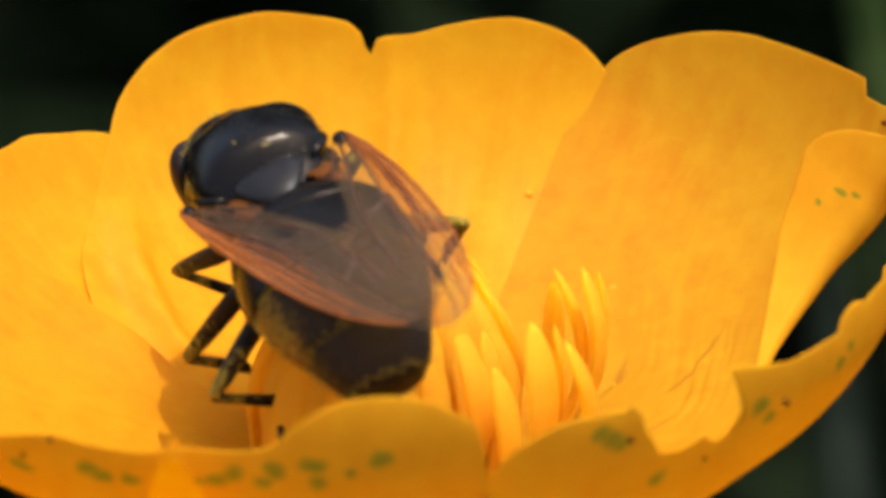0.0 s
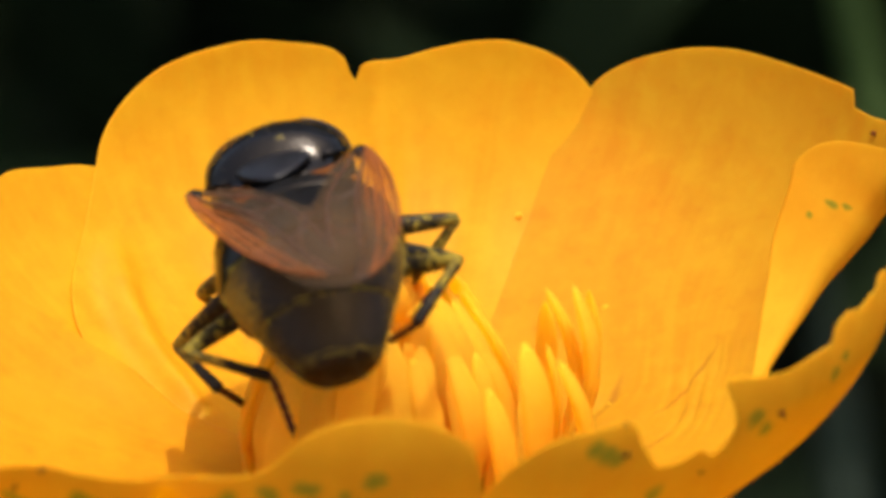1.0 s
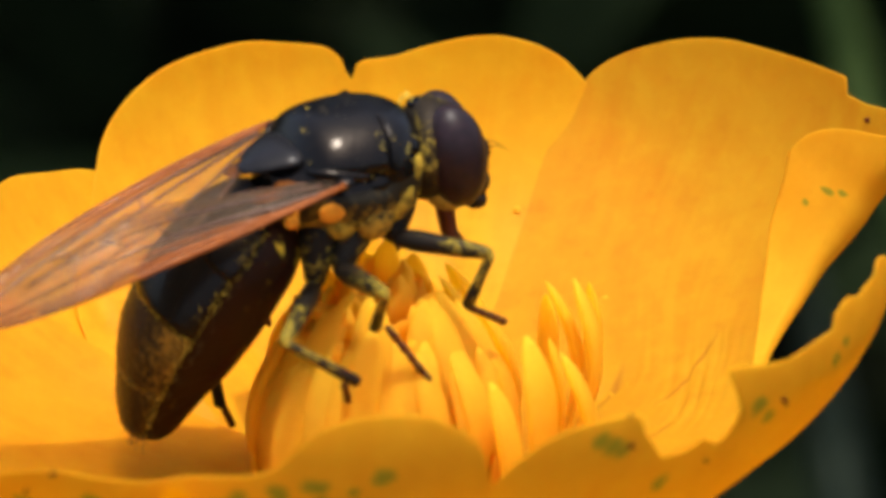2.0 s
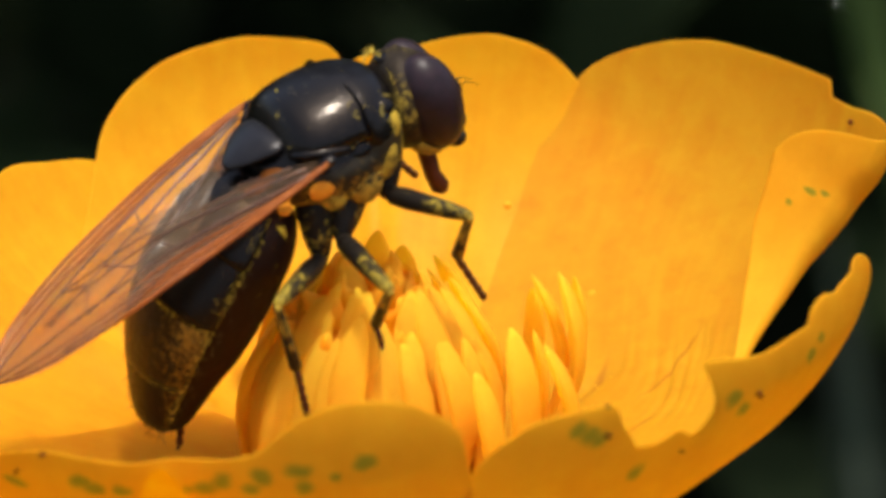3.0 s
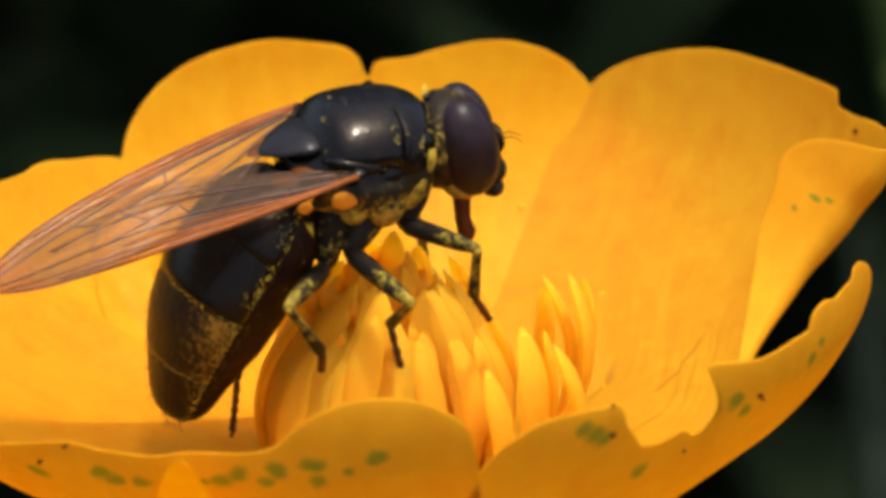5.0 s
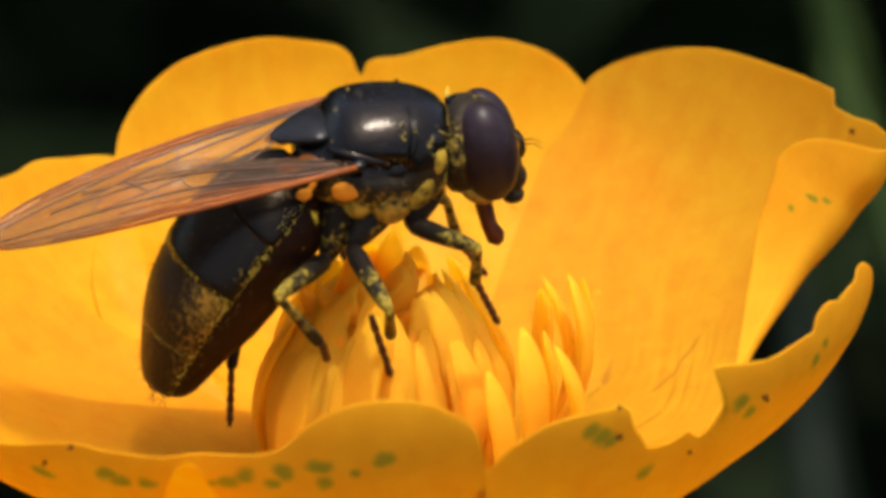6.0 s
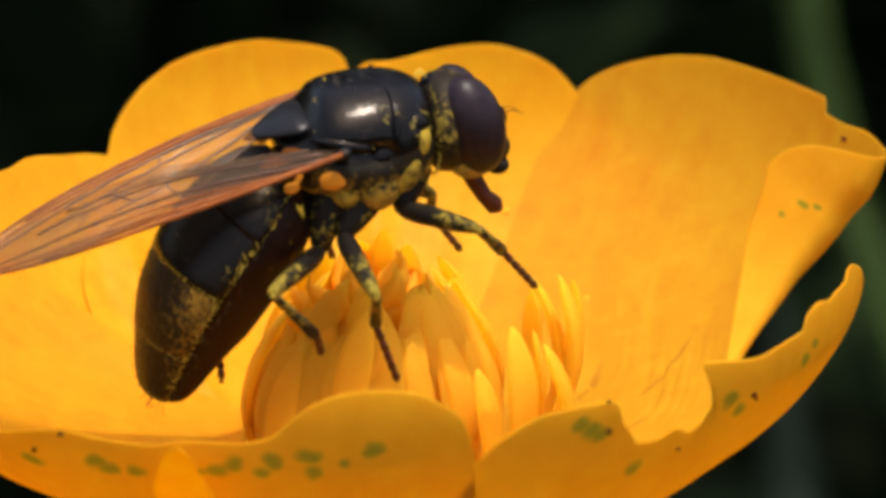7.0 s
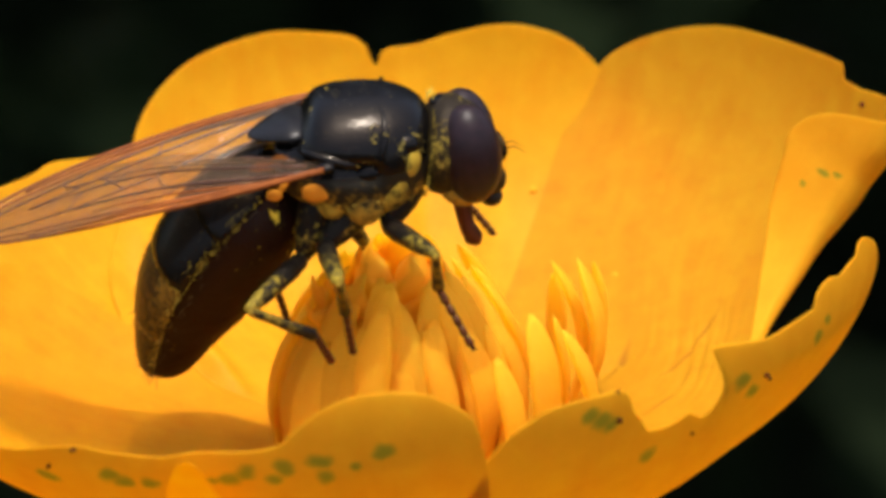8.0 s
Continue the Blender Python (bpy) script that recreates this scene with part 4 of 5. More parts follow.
def wing(fly, side):
    """side -1: right wing, +1: left wing. The front edge lies outwards."""
    nu, nv = 72, 44
    verts, faces, uvs = [], [], []
    for sgn in (1, -1):
        for i in range(nu + 1):
            for j in range(nv + 1):
                u, v = i / nu, j / nv
                p = wing_point(u, v, side) + Vector((0, 0, sgn * 0.008))
                verts.append(tuple(p * MM))
                uvs.append((u, v))
    N = (nu + 1) * (nv + 1)
    for i in range(nu):
        for j in range(nv):
            a = i * (nv + 1) + j
            q = (a, a + nv + 1, a + nv + 2, a + 1)
            faces += [q, tuple(N + k for k in reversed(q))]
    me = bpy.data.meshes.new("wing")
    me.from_pydata(verts, [], faces)
    uvl = me.uv_layers.new(name="UVMap")
    for lp in me.loops:
        uvl.data[lp.index].uv = uvs[lp.vertex_index]
    smooth_mesh(me)
    me.materials.append(WING)
    wg = new("wing", me)
    wg.parent = fly
    tagged(wg, label="smoky glassy wing with an orange base")
    lines = [(0.0, 0.0, 0.0, 0.97, COSTA, 0.055), (0.05, 0.02, 0.06, 0.8, COSTA, 0.05), (0.10, 0.02, 0.13, 0.93, COSTA, 0.036), (0.15, 0.03, 0.2, 0.62, COSTA, 0.028), (0.22, 0.05, 0.28, 0.98, VEIN, 0.034), (0.42, 0.05, 0.50, 0.80, VEIN, 0.032), (0.62, 0.08, 0.72, 0.72, VEIN, 0.030), (0.8, 0.1, 0.92, 0.5, VEIN, 0.026)]
    for v0, u0, v1, u1, mat, r in lines:
        bm = bmesh.new()
        n = 22
        pts = []
        for i in range(n + 1):
            f = i / n
            pts.append(wing_point(u0 + (u1 - u0) * f, v0 + (v1 - v0) * f + 0.03 * math.sin(3.1 * f) * (v0 > 0), side))
        tube(bm, pts, [r * (1.25 - 0.65 * i / n) for i in range(n + 1)], 6)
        part("vein", bm, mat, wg)
    for (ua, va), (ub, vb) in (((0.42, 0.25), (0.45, 0.47)), ((0.70, 0.30), (0.66, 0.50)), ((0.60, 0.50), (0.55, 0.70))):
        bm = bmesh.new()
        tube(bm, [wing_point(ua + (ub - ua) * i / 5, va + (vb - va) * i / 5, side) for i in range(6)], [0.02] * 6, 6)
        part("cross_vein", bm, VEIN, wg)
    bm = bmesh.new()
    ball(bm, (0.0, side * -0.15, -0.05), (0.26, 0.2, 0.14), 12, 8)
    part("wing_root", bm, CUTICLE, wg)
    bm = bmesh.new()
    ball(bm, (-1.5, side * -1.05, -0.1), (0.55, 0.3, 0.06), 14, 8)
    part("alula", bm, COSTA, wg, "small amber lobe at the wing base")
    bm = bmesh.new()
    ball(bm, (-0.95, side * -1.1, -0.06), (0.5, 0.34, 0.05), 18, 8)
    for v in bm.verts:
        v.co.z += 0.12 * math.sin(4 * v.co.x) + 0.05 * noise.noise(v.co * 5)
    part("calypter", bm, AMBER, wg, "amber translucent flap behind the shield plate")
    return wg


def halteres(fly):
    for sy in (-1, 1):
        bm = bmesh.new()
        tube(bm, [(-1.5, sy * 1.0, -0.2), (-1.85, sy * 1.5, -0.32)], [0.07, 0.08], 8)
        ball(bm, (-1.98, sy * 1.62, -0.36), (0.2, 0.13, 0.15), 14, 10)
        part("haltere", bm, PALE, fly, "pale orange balancing knob")
        bm = bmesh.new()
        ball(bm, (-0.92, sy * 1.70, -0.32), (0.40, 0.12, 0.22), 20, 14, Euler((0, radians(14), 0)).to_matrix().to_4x4())
        for v in bm.verts:
            f = max(0.0, min(1.0, (v.co.x + 1.4) / 0.9))
            v.co.z += 0.12 * f * f - (0.09 * (1 - f) if v.co.z < -0.3 else 0) + 0.03 * noise.noise(v.co * 4)
        part("wing_lobe", bm, PALE, fly, "pale orange scale below the wing base")


# the hip's end on the left side, and the lengths of thigh, shin and foot
LEGS = {"front": ((0.73, 1.32, -1.5), (2.47, 1.54, 1.63)), "middle": ((-0.82, 1.58, -1.84), (2.72, 2.08, 1.93)), "hind": ((-1.35, 1.31, -2.29), (2.66, 2.04, 1.34))}
COXA = {"front": (1.25, 0.6, -0.75), "middle": (0.1, 0.8, -1.1), "hind": (-0.85, 0.75, -0.75)}


def leg_mesh(size, kind):
    bm = bmesh.new()
    if kind == "femur":
        L = size[0]
        tube(bm, [(0, 0, L * f) for f in (0, 0.08, 0.25, 0.5, 0.75, 0.92, 1)], [0.15, 0.23, 0.26, 0.24, 0.21, 0.16, 0.12], 12)
    elif kind == "tibia":
        L = size[1]
        tube(bm, [(0, 0, L * f) for f in (0, 0.06, 0.35, 0.7, 0.95, 1)], [0.09, 0.12, 0.12, 0.145, 0.155, 0.09], 10)
    else:
        L = size[2]
        for i in range(5):
            a, b = L * (i / 5 if i == 0 else 0.28 + 0.18 * (i - 1)), L * (0.28 + 0.18 * i)
            tube(bm, [(0, 0.02 * i, a), (0, 0.02 * i, a + (b - a) * 0.8), (0, 0.02 * i, b)], [0.075, 0.105, 0.06], 8)
        tube(bm, [(0, 0.08, L), (0.05, 0.16, L + 0.14)], [0.05, 0.012], 6)
        tube(bm, [(0, 0.08, L), (-0.05, 0.16, L + 0.14)], [0.05, 0.012], 6)
    return bm


def hoverfly():
    fly = new("hoverfly")
    tagged(fly, "black hoverfly with smoky orange wings, dusted with pollen", "fly")
    bodyparts = {"thorax": thorax(fly), "abdomen": abdomen(fly)}
    bodyparts["head"], bodyparts["proboscis"] = head(fly)
    bodyparts["wing_r"], bodyparts["wing_l"] = wing(fly, -1), wing(fly, 1)
    halteres(fly)
    for name, (hip, size) in LEGS.items():
        for side in (-1, 1):
            bm = bmesh.new()
            root, end = Vector(COXA[name]), Vector(hip)
            root.y, end.y = side * root.y, side * end.y
            way = end - root
            tube(bm, [root, root + way * 0.35, root + way * 0.7, root + way * 0.92, end + way.normalized() * 0.1], [0.5, 0.47, 0.36, 0.25, 0.12], 14)
            part("hip", bm, CUTICLE_COXA, fly)
            leg = part("leg", leg_mesh(size, "femur"), CUTICLE_LEG, fly, "dark leg dusted with pollen")
            tib = part("shin", leg_mesh(size, "tibia"), CUTICLE_SHIN, leg)
            ft = part("foot", leg_mesh(size, "foot"), CUTICLE_TARSUS, leg, "jointed dark brown foot")
            bodyparts[name, side] = (leg, tib, ft)
    return fly, bodyparts


# ---- the visiting bee ----
def bee():
    rng = random.Random(12)
    fur = plain("bee_fur", (0.34, 0.28, 0.09), (0.5, 0.42, 0.16), 0.8, 800.0)
    grey = plain("bee_dark_fur", (0.05, 0.045, 0.035), (0.12, 0.11, 0.08), 0.8, 800.0)
    dark = dusted("bee_cuticle", (0.012, 0.011, 0.010), 0.4, 0.06)
    b = new("bee")
    tagged(b, "small furry bee hovering with dark face and pale collar", "bee")
    bm = bmesh.new()
    ball(bm, (0, 0, 0), (1.7, 1.7, 1.6), 28, 18)
    th = part("thorax", bm, dark, b)

    def coat(r, c):
        def place():
            d = Vector((rng.gauss(0, 1), rng.gauss(0, 1), rng.gauss(0, 1))).normalized()
            return Vector(c) + Vector((d.x * r[0], d.y * r[1], d.z * r[2])), d
        return place
    part("fur", bristles(rng, 1500, coat((1.65, 1.65, 1.55), (0, 0, 0)), 0.7, 0.02), grey, th, "dark grey fur", kind="stuff")
    bm = bmesh.new()
    ball(bm, (2.35, 0, -0.35), (0.85, 1.35, 1.2), 28, 18)
    ball(bm, (2.95, 0, -1.0), (0.5, 0.75, 0.6), 20, 14)
    hd = part("head", bm, dark, b, "black head")
    part("fur", bristles(rng, 500, coat((0.62, 1.1, 0.8), (2.75, 0, -0.1)), 0.6, 0.018), fur, hd, "pale face fur", kind="stuff")
    for sy in (-1, 1):
        bm = bmesh.new()
        ball(bm, (2.2, sy * 1.15, -0.2), (0.42, 0.3, 0.75), 20, 14)
        part("eye", bm, EYE, hd)
        bm = bmesh.new()
        tube(bm, [(2.7, -0.4, 0.5), (3.1, -0.7, 1.3), (3.5, -0.9, 2.4), (3.7, -1.0, 3.4), (3.7, -1.0, 4.2)] if sy < 0 else [(3.0, sy * 0.35, 0.0), (3.5, sy * 0.6, 0.45), (4.3, sy * 0.85, 0.62), (5.2, sy * 1.1, 0.5), (6.0, sy * 1.3, 0.2), (6.7, sy * 1.4, -0.25)], [0.07, 0.08, 0.09, 0.095, 0.09, 0.05], 8)
        part("antenna", bm, dark, hd, "long bent black antenna")
        me_pts = [(-0.2, sy * 1.1, 1.3), (0.3, sy * 3.5, 3.6), (-0.6, sy * 5.5, 5.2)]
        bm = bmesh.new()
        tube(bm, me_pts, [0.2, 1.2, 0.3], 12, 0.02)
        part("wing", bm, WING, b, "thin smoky wing")
        for x0, x1 in ((0.8, 0.4), (0.0, -0.5), (-0.9, -1.8)):
            bm = bmesh.new()
            tube(bm, [(x0, sy * 0.8, -1.3), ((x0 + x1) / 2, sy * 1.9, -2.0), (x1, sy * 1.7, -3.2), (x1 + 0.2, sy * 1.5, -4.1)], [0.2, 0.25, 0.18, 0.06], 8)
            part("leg", bm, dark, b)
    bm = bmesh.new()
    loft(bm, [(-1.2, 0, 0.5, 0.5, 0.5, 2), (-1.7, -0.1, 1.5, 1.3, 1.3, 2), (-3.0, -0.4, 1.8, 1.5, 1.5, 2), (-4.4, -0.8, 1.4, 1.1, 1.1, 2), (-5.6, -1.1, 0.5, 0.4, 0.4, 2), (-5.9, -1.2, 0.1, 0.1, 0.1, 2)], 24)
    part("abdomen", bm, dark, b, "banded black abdomen")
    return b


# ---- everything in its place ----
ground()
hedge()
grass()
buttercup()
FLY, BODY = hoverfly()
BEE = bee()


def aim(p, q, side):
    """The pose of a leg piece at p whose length (z) points at q."""
    z = (q - p).normalized()
    x = Vector(side).cross(z)
    if x.length < 1e-4:
        x = Vector((1, 0, 0)).cross(z)
    x.normalize()
    y = z.cross(x)
    m = Matrix((x, y, z)).transposed().to_4x4()
    m.translation = p * MM
    return m


def two_bones(a, c, la, lb, bend):
    """The joint between two bones from a to c, bent towards the direction given."""
    d = c - a
    L = min(d.length, (la + lb) * 0.995)
    L = max(L, abs(la - lb) * 1.02 + 0.01)
    u = d.normalized()
    x = (la * la - lb * lb + L * L) / (2 * L)
    h = math.sqrt(max(0.0, la * la - x * x))
    v = bend - u * bend.dot(u)
    v.normalize()
    return a + u * x + v * h, a + u * L


def place_legs(rows, tracks):
    """Keys the legs so that each foot keeps its place in the flower while the body moves. A track row: seconds, the ankle,
    the knee's turn round the line from hip to ankle (degrees from upwards), the toe."""
    for (name, side), track in tracks.items():
        hip, size = LEGS[name]
        leg, tib, ft = BODY[name, side]
        hipv = Vector((hip[0], side * hip[1], hip[2]))
        keys = ([], [], [])
        for t, m in rows:
            v = [curve_at([(k[0], k[1 + i]) for k in track], t) for i in range(7)]
            inv = m.inverted()
            ankle, toe = (inv @ at(*v[:3])) / MM, (inv @ at(*v[4:])) / MM
            up = inv.to_3x3() @ Vector((0, 0, 1))
            u = (ankle - hipv).normalized()
            side_up = (up - u * up.dot(u)).normalized()
            bend = side_up * math.cos(radians(v[3])) + u.cross(side_up) * math.sin(radians(v[3]))
            knee, end = two_bones(hipv, ankle, size[0], size[1], bend)
            toe += end - ankle
            s = Vector((0, 1, 0))
            ml = aim(hipv, knee, s)
            keys[0].append((t, ml))
            keys[1].append((t, ml.inverted() @ aim(knee, end, s)))
            keys[2].append((t, ml.inverted() @ aim(end, toe, s)))
        for ob, k in zip((leg, tib, ft), keys):
            walk(ob, k)


def fly_pose(x, y, z, roll, pitch, yaw):
    p = at(x, y, z)
    return pose(p.x, p.y, p.z, roll, -pitch, yaw)


def turned(ox, oy, oz, pitch, yaw=0, roll=0):
    return mm_pose(ox, oy, oz, roll, -pitch, yaw)


def motions():
    rows = [
        (0.0, fly_pose(-3.59, 0.39, 7.33, -24.2, -4.1, 107.9)),
        (0.5, fly_pose(-3.46, 1.10, 7.17, -19.2, -14.7, 107.0)),
        (1.0, fly_pose(-2.82, 0.74, 7.66, -17.1, -17.8, 90.1)),
        (1.1, fly_pose(-2.31, 0.64, 7.61, -15.2, -18.8, 87.0)),
        (1.2, fly_pose(-2.07, -0.47, 8.66, -15.3, -10.7, 67.6)),
        (2.3, fly_pose(-1.44, 0.98, 8.17, 1.5, 2.5, 23.5)),
        (2.5, fly_pose(-1.39, 1.42, 7.94, -0.0, 2.7, 22.5)),
        (3.0, fly_pose(-1.77, 0.17, 9.08, 1.5, 16.9, 29.2)),
        (3.5, fly_pose(-1.77, 0.23, 8.78, 2.2, 9.7, 30.3)),
        (4.0, fly_pose(-1.24, -0.05, 8.58, 7.9, 2.5, 21.3)),
        (4.5, fly_pose(-1.26, -0.95, 9.07, 5.3, 1.5, 18.9)),
        (5.0, fly_pose(-1.29, -0.44, 8.98, 4.2, 2.5, 22.3)),
        (5.2, fly_pose(-1.34, -0.15, 8.93, 3.2, 2.0, 24.7)),
        (6.3, fly_pose(-0.76, -0.91, 9.31, 0.2, 0.6, 6.0)),
        (6.5, fly_pose(-0.74, -1.49, 9.52, -1.8, 0.4, 5.8)),
        (7.0, fly_pose(-1.19, -2.03, 9.97, 0.5, 6.0, 14.0)),
        (7.5, fly_pose(-1.21, -1.83, 9.63, 0.2, 2.5, 10.4)),
        (8.0, fly_pose(-1.40, -1.75, 9.48, 4.4, 0.7, 2.8)),

    ]
    walk(FLY, rows)
    walk(BODY["head"], [
        (0.0, turned(1.6, 0.1, 0.05, -33.0, 14.0, 0)),
        (0.5, turned(1.65, 0.08, 0.1, -28.0, 14.0, 0)),
        (1.0, turned(1.65, 0.05, 0.1, -30.0, 8.0, 0)),
        (1.1, turned(1.65, 0.05, 0.1, -30.0, 6.0, 0)),
        (1.2, turned(1.7, 0, 0.0, -32.0, 5.0, 0)),
        (2.3, turned(1.7, 0, 0.0, -0.7, -16.6, -10)),
        (2.5, turned(1.7, 0, 0.0, -0.5, -15.6, -10)),
        (3.0, turned(1.7, 0, 0.0, -11.7, -9.2, -10)),
        (3.5, turned(1.7, 0, 0.0, -5.0, -13.1, -10)),
        (4.0, turned(1.7, 0, 0.0, -0.2, -20.0, -10)),
        (4.5, turned(1.7, 0, 0.0, -3.6, -8.8, -10)),
        (5.0, turned(1.7, 0, 0.0, -1.7, -17.6, -10)),
        (5.2, turned(1.7, 0, 0.0, -3.2, -14.8, -10)),
        (6.3, turned(1.7, 0, 0.0, -1.9, -3.4, -10)),
        (6.5, turned(1.7, 0, 0.0, -4.2, 2.0, -10)),
        (7.0, turned(1.7, 0, 0.0, -2.6, 0.7, -10)),
        (7.5, turned(1.7, 0, 0.0, -8.0, 2.0, -10)),
        (8.0, turned(1.7, 0, 0.0, -8.6, 2.0, -10)),

    ])
    walk(BODY["abdomen"], [
        (0.0, turned(-1.7, -0.22, -0.6, 18.6, -3.8, 0)),
        (0.5, turned(-1.7, -0.18, -0.6, 31.7, -6.1, 0)),
        (1.0, turned(-1.7, -0.23, -0.6, 30.1, 1.7, 0)),
        (1.1, turned(-1.7, -0.16, -0.6, 30.4, 4.9, 0)),
        (1.2, turned(-1.7, -0.15, -0.6, 40.0, 15.0, 0)),
        (2.3, turned(-1.7, 0, -0.6, 59.4, -21.6, -7)),
        (2.5, turned(-1.7, 0, -0.6, 57.2, -18.1, -7)),
        (3.0, turned(-1.7, 0, -0.6, 50.0, -7.4, -7)),
        (3.5, turned(-1.7, 0, -0.6, 58.5, -2.1, -7)),
        (4.0, turned(-1.7, 0, -0.6, 62.5, 5.7, -7)),
        (4.5, turned(-1.7, 0, -0.6, 60.1, 8.5, -7)),
        (5.0, turned(-1.7, 0, -0.6, 61.3, 3.2, -7)),
        (5.2, turned(-1.7, 0, -0.6, 61.1, 4.3, -7)),
        (6.3, turned(-1.7, 0, -0.6, 55.5, 8.8, -7)),
        (6.5, turned(-1.7, 0, -0.6, 55.4, 7.9, -7)),
        (7.0, turned(-1.7, 0, -0.6, 55.8, 4.9, -7)),
        (7.5, turned(-1.7, 0, -0.6, 58.7, -1.4, -7)),
        (8.0, turned(-1.7, 0, -0.6, 59.8, -7.2, -7)),

    ])
    walk(BODY["wing_r"], [(0.0, turned(-0.75, -2.15, 0.45, 2.9, 3.0)), (0.5, turned(-0.75, -2.15, 0.45, 7.0, -2.0)), (1.0, turned(-0.75, -2.15, 0.45, 9.4, 2.5)), (1.1, turned(-0.75, -2.15, 0.45, 9.4, 2.5)), (1.2, turned(-0.75, -2.1, 0.5, 13.5, 0.9)), (2.3, turned(-0.75, -2.05, 0.5, 12, -7)), (8.0, turned(-0.75, -2.05, 0.5, 13, -7))])
    walk(BODY["wing_l"], [(0.0, turned(-0.75, 2.15, 0.55, 2.2, 11.0)), (0.5, turned(-0.75, 2.15, 0.55, 6.2, 9.0)), (1.0, turned(-0.75, 2.15, 0.55, 8.5, 13.0)), (1.1, turned(-0.75, 2.15, 0.55, 8.5, 12.0)), (1.2, turned(-0.75, 2.1, 0.5, 11.5, 8)), (2.3, turned(-0.75, 2.05, 0.5, 10, 7)), (8.0, turned(-0.75, 2.05, 0.5, 11, 7))])
    walk(BODY["proboscis"], [(0.0, turned(1.05, 0, -1.15, 0)), (2.3, turned(1.05, 0, -1.15, 8)), (2.9, turned(1.05, 0, -1.15, 4)), (3.6, turned(1.05, 0, -1.15, -6)), (4.4, turned(1.05, 0, -1.15, -8)), (5.2, turned(1.05, 0, -1.15, 0)), (6.3, turned(1.05, 0, -1.15, 14)), (6.9, turned(1.05, 0, -1.15, 22)), (7.5, turned(1.05, 0, -1.15, 6)), (8.0, turned(1.05, 0, -1.15, 12))])
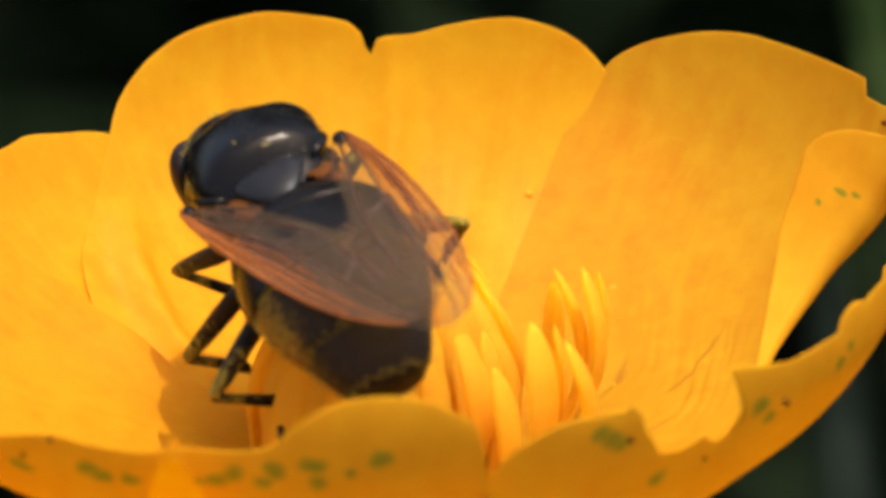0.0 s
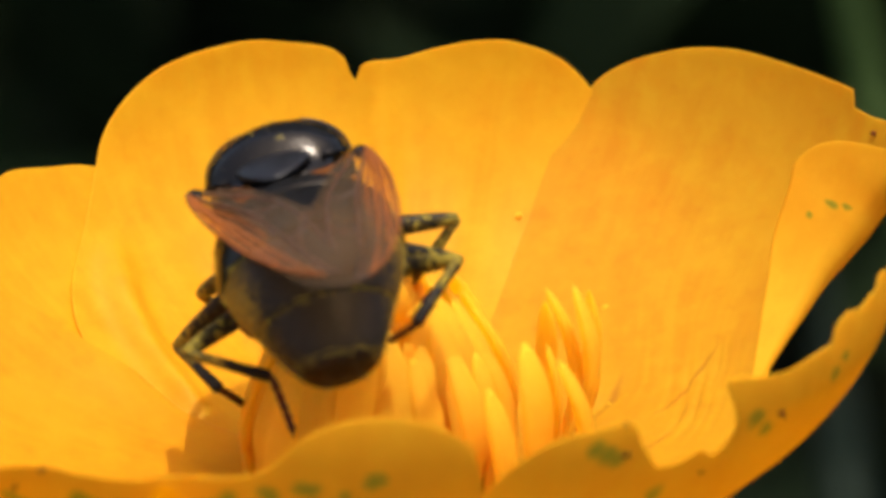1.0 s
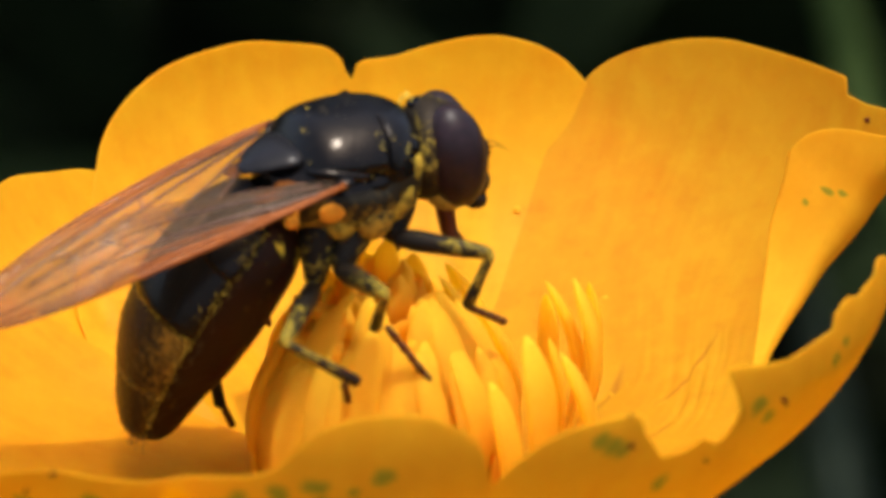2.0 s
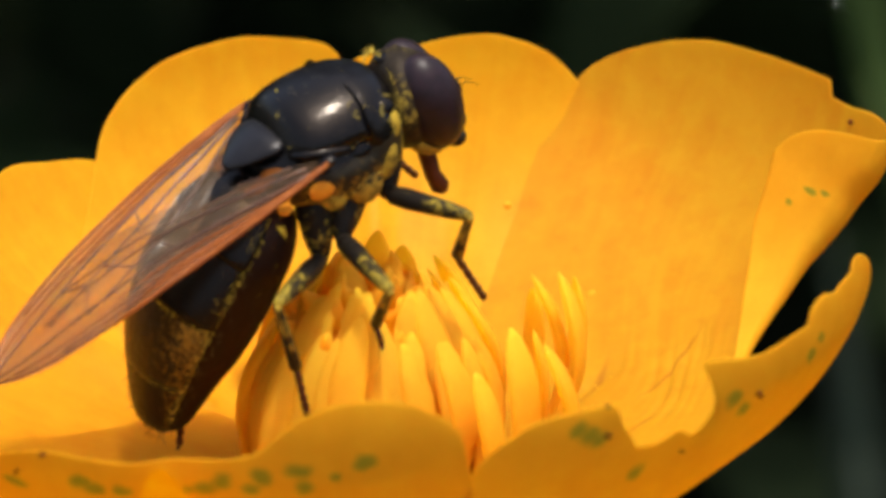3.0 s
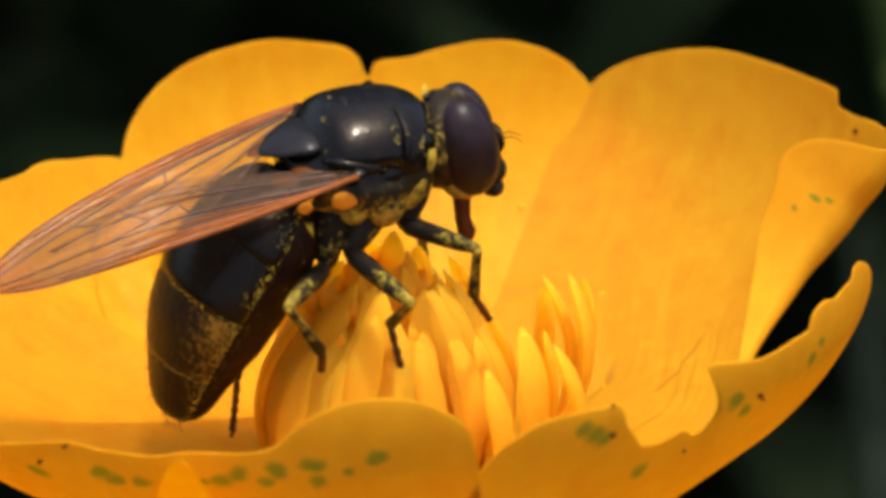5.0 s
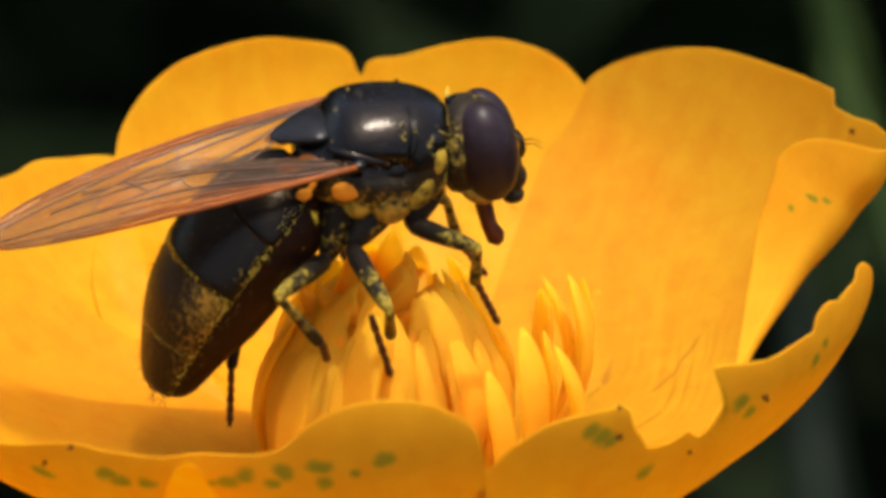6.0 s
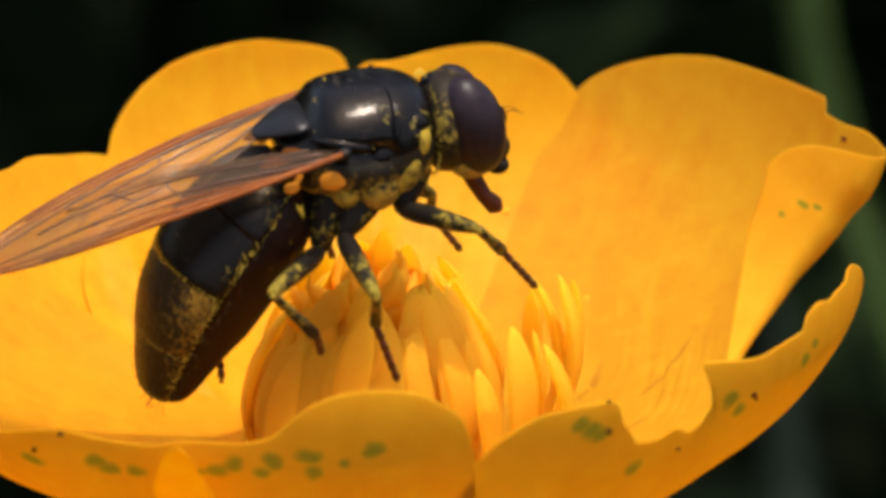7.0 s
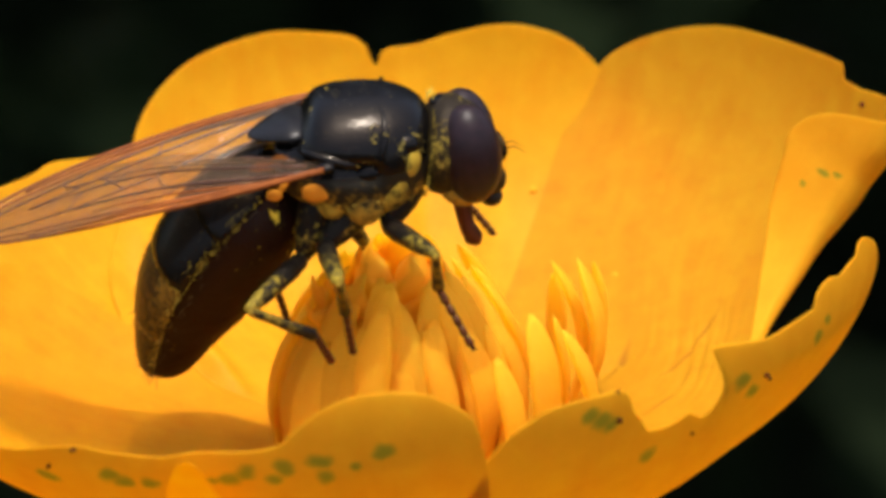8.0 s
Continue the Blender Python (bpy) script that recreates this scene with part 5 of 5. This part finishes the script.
    place_legs(rows, {
        ("front", -1): [(0, -0.38, 4.22, 5.67, -28, 0.23, 5.16, 4.49), (0.5, 0.08, 3.98, 5.26, -29, 0.63, 4.63, 3.86), (1, 0.45, 1.27, 5.37, -8, 0.05, 2.40, 4.26), (1.1, 0.52, 2.96, 4.52, 34, 0.06, 4.07, 3.42), (1.2, 0.63, -0.34, 5.70, -60, 0.11, 0.54, 4.42), (2.3, 1.56, -0.90, 5.32, 7, 2.34, 0.01, 4.22), (2.5, 1.40, -0.54, 5.26, 3, 1.72, 0.45, 3.99), (3, 1.55, -1.17, 6.49, 18, 2.27, -0.62, 5.13), (3.5, 1.24, -1.12, 6.61, 19, 2.15, -0.63, 5.34), (4, 1.20, -1.76, 6.22, 31, 1.65, -0.82, 4.96), (4.5, 1.91, -2.78, 6.17, 27, 2.47, -1.83, 4.96), (5, 1.65, -2.50, 6.05, 12, 2.12, -1.44, 4.89), (6.3, 1.64, -3.03, 6.71, 31, 2.33, -2.68, 5.26), (6.5, 1.62, -3.70, 6.95, 30, 2.37, -3.38, 5.54), (7, 2.49, -3.73, 7.76, 53, 3.38, -3.10, 6.54), (7.5, 1.24, -3.98, 7.10, 22, 1.87, -3.81, 5.61), (8, 0.65, -4.23, 6.77, 23, 1.43, -4.76, 5.43)],
        ("front", 1): [(0, -4.34, 2.67, 3.40, -82, -3.80, 3.71, 2.27), (0.5, -4.61, 3.62, 2.68, -80, -3.79, 4.69, 1.76), (1, -4.33, 3.53, 3.26, -85, -3.60, 4.55, 2.21), (1.1, -4.17, 3.20, 3.17, -84, -3.51, 4.24, 2.10), (1.2, -3.72, 1.40, 3.55, -85, -3.20, 2.59, 2.56), (2.3, -0.02, 5.21, 5.72, 5, 0.67, 5.92, 4.43), (2.5, 0.05, 5.38, 5.86, 4, 0.78, 6.04, 4.55), (3, -0.22, 4.82, 6.77, -4, 0.62, 5.70, 5.67), (3.5, -0.24, 4.60, 6.55, 1, 0.51, 5.44, 5.37), (4, 0.32, 4.17, 6.06, 11, 0.96, 4.92, 4.75), (4.5, 0.48, 2.64, 4.78, 52, 1.14, 3.49, 3.55), (5, 0.39, 2.91, 4.50, 49, 1.08, 3.73, 3.27), (6.3, 1.34, 3.20, 5.47, 18, 2.17, 3.60, 4.12), (6.5, 1.31, 2.68, 5.72, 24, 2.12, 3.08, 4.36), (7, 0.77, 2.15, 6.27, 76, 1.62, 2.71, 4.99), (7.5, 0.64, 2.00, 5.52, 28, 1.54, 2.53, 4.27), (8, 1.16, 1.93, 6.52, 10, 1.95, 2.41, 5.17)],
        ("middle", -1): [(0, 0.87, 0.75, 5.61, 51, 0.58, 1.98, 4.15), (0.5, 1.01, 1.17, 4.22, 25, 0.70, 2.44, 2.80), (1, 0.25, -0.46, 4.80, -46, 0.13, 0.69, 3.26), (1.1, 0.20, 0.06, 4.45, 24, 0.13, 1.24, 2.92), (1.2, -0.37, -4.00, 6.06, -29, 0.10, -3.02, 4.46), (2.3, -0.43, -2.07, 4.82, 15, 0.18, -1.96, 2.99), (2.5, -0.45, -1.83, 4.62, 10, 0.13, -1.58, 2.80), (3, -0.39, -2.32, 5.22, 17, 0.12, -2.49, 3.36), (3.5, -0.47, -2.13, 5.24, 20, 0.12, -2.76, 3.51), (4, -0.33, -2.13, 5.21, 37, 0.15, -2.40, 3.36), (4.5, -0.31, -2.88, 5.30, 44, 0.10, -2.53, 3.44), (5, -0.39, -2.70, 5.35, 30, 0.07, -2.62, 3.47), (6.3, -0.38, -3.44, 5.57, 37, 0.13, -3.00, 3.77), (6.5, -0.42, -4.10, 5.81, 36, 0.12, -3.65, 4.02), (7, -0.54, -4.72, 6.14, 30, 0.06, -4.15, 4.40), (7.5, -0.45, -4.36, 5.98, 39, 0.06, -3.99, 4.16), (8, -1.61, -4.46, 6.25, 18, -1.51, -3.43, 4.62)],
        ("middle", 1): [(0, -3.84, 1.24, 2.05, -117, -3.45, 2.65, 0.79), (0.5, -4.86, 1.65, 1.83, -83, -3.88, 2.98, 0.82), (1, -4.24, -1.50, 3.48, -247, -3.62, -0.00, 2.42), (1.1, -4.12, -1.64, 3.56, -256, -3.55, -0.17, 2.43), (1.2, -4.07, -0.74, 3.65, -83, -3.30, 0.57, 2.46), (2.3, -3.33, 5.26, 3.98, -1, -3.08, 5.84, 2.15), (2.5, -3.32, 5.44, 3.99, -1, -3.00, 5.94, 2.15), (3, -3.26, 4.74, 4.73, -16, -2.76, 5.55, 3.05), (3.5, -3.44, 4.61, 4.77, -10, -3.05, 5.36, 3.03), (4, -3.30, 4.51, 4.90, 1, -3.08, 5.22, 3.12), (4.5, -3.15, 3.80, 5.10, 2, -2.95, 4.52, 3.32), (5, -3.26, 4.00, 4.99, 0, -3.04, 4.65, 3.18), (6.3, -1.52, 3.48, 5.07, 2, -1.17, 3.86, 3.20), (6.5, -1.60, 2.94, 5.21, 2, -1.25, 3.32, 3.35), (7, -1.85, 2.48, 5.49, -6, -1.39, 3.00, 3.68), (7.5, -1.76, 2.45, 5.00, -3, -1.35, 2.87, 3.16), (8, -1.34, 1.85, 3.60, 51, -0.99, 2.48, 1.81)],
        ("hind", -1): [(0, 0.13, -0.39, 6.09, 44, 0.95, -0.07, 5.08), (0.5, 0.62, 0.30, 5.87, 47, 1.37, 0.21, 4.77), (1, 0.30, -3.83, 6.25, -57, -0.14, -2.85, 5.45), (1.1, 1.08, -2.65, 5.03, -102, 0.57, -1.67, 4.27), (1.2, 0.84, -4.63, 6.72, -91, 0.28, -3.80, 5.83), (2.3, -2.30, -3.42, 4.23, 22, -2.06, -2.74, 3.10), (2.5, -2.28, -2.99, 4.16, 21, -1.95, -2.79, 2.88), (3, -2.27, -3.17, 4.41, 9, -1.97, -3.09, 3.11), (3.5, -2.23, -3.29, 4.42, 14, -1.96, -3.23, 3.11), (4, -2.21, -3.39, 4.40, 22, -1.92, -3.11, 3.13), (4.5, -2.10, -4.05, 4.78, 31, -2.02, -3.25, 3.71), (5, -2.04, -3.56, 4.95, 24, -2.03, -2.63, 3.98), (6.3, -2.01, -3.83, 5.42, 33, -1.83, -2.86, 4.51), (6.5, -1.99, -4.48, 5.66, 34, -1.83, -3.48, 4.78), (7, -1.97, -5.07, 5.95, 33, -1.82, -4.11, 5.03), (7.5, -1.94, -5.07, 5.84, 49, -1.86, -4.07, 4.96), (8, -2.35, -4.53, 5.69, 58, -2.01, -3.84, 4.59)],
        ("hind", 1): [(0, -3.01, -1.66, 2.57, 83, -2.83, -2.96, 2.23), (0.5, -3.01, -1.84, 2.94, 84, -2.78, -3.05, 2.37), (1, -3.00, -3.66, 4.82, 81, -2.39, -4.16, 3.71), (1.1, -2.84, -3.69, 4.85, 80, -2.26, -4.22, 3.72), (1.2, -2.45, -2.34, 3.11, 73, -2.30, -1.36, 2.19), (2.3, -4.94, 1.11, 2.17, 66, -4.85, 1.86, 1.06), (2.5, -4.93, 1.23, 1.93, 70, -4.81, 2.05, 0.86), (3, -5.12, -0.83, 2.63, -64, -5.21, -1.31, 1.38), (3.5, -5.20, -0.99, 2.38, 81, -5.30, -1.84, 1.34), (4, -4.22, -0.49, 2.91, 107, -4.04, -1.03, 1.68), (4.5, -4.17, -1.25, 3.08, 105, -4.08, -1.83, 1.85), (5, -4.24, -0.76, 2.89, 93, -4.30, -1.34, 1.65), (6.3, -4.32, -1.10, 3.36, 91, -4.28, -1.69, 2.13), (6.5, -4.31, -1.53, 3.49, 84, -4.25, -2.11, 2.26), (7, -4.49, -0.49, 4.12, 90, -4.23, -1.62, 2.63), (7.5, -4.29, -0.11, 3.88, 84, -4.00, -1.26, 2.40), (8, -3.60, 0.99, 4.60, 78, -3.30, 1.30, 3.30)],
    })
    walk(BEE, [(t, pose(*at(x, y, z), 0, ry, rz)) for t, x, y, z, ry, rz in (
        (0.0, 150, 10, 60, 0, 185), (0.8, 70, -5, 25, 0, 185), (1.1, 19, -12, 16.2, 0, 184), (1.2, 11.4, -12, 14.75, 0, 182), (1.3, 10.6, -12, 14.5, -5, 186),
        (1.45, 13, -11, 15.5, -10, 200), (1.7, 32, -5, 24, -10, 240), (2.1, 110, 20, 60, 0, 270), (8.0, 260, 60, 120, 0, 270))])


motions()
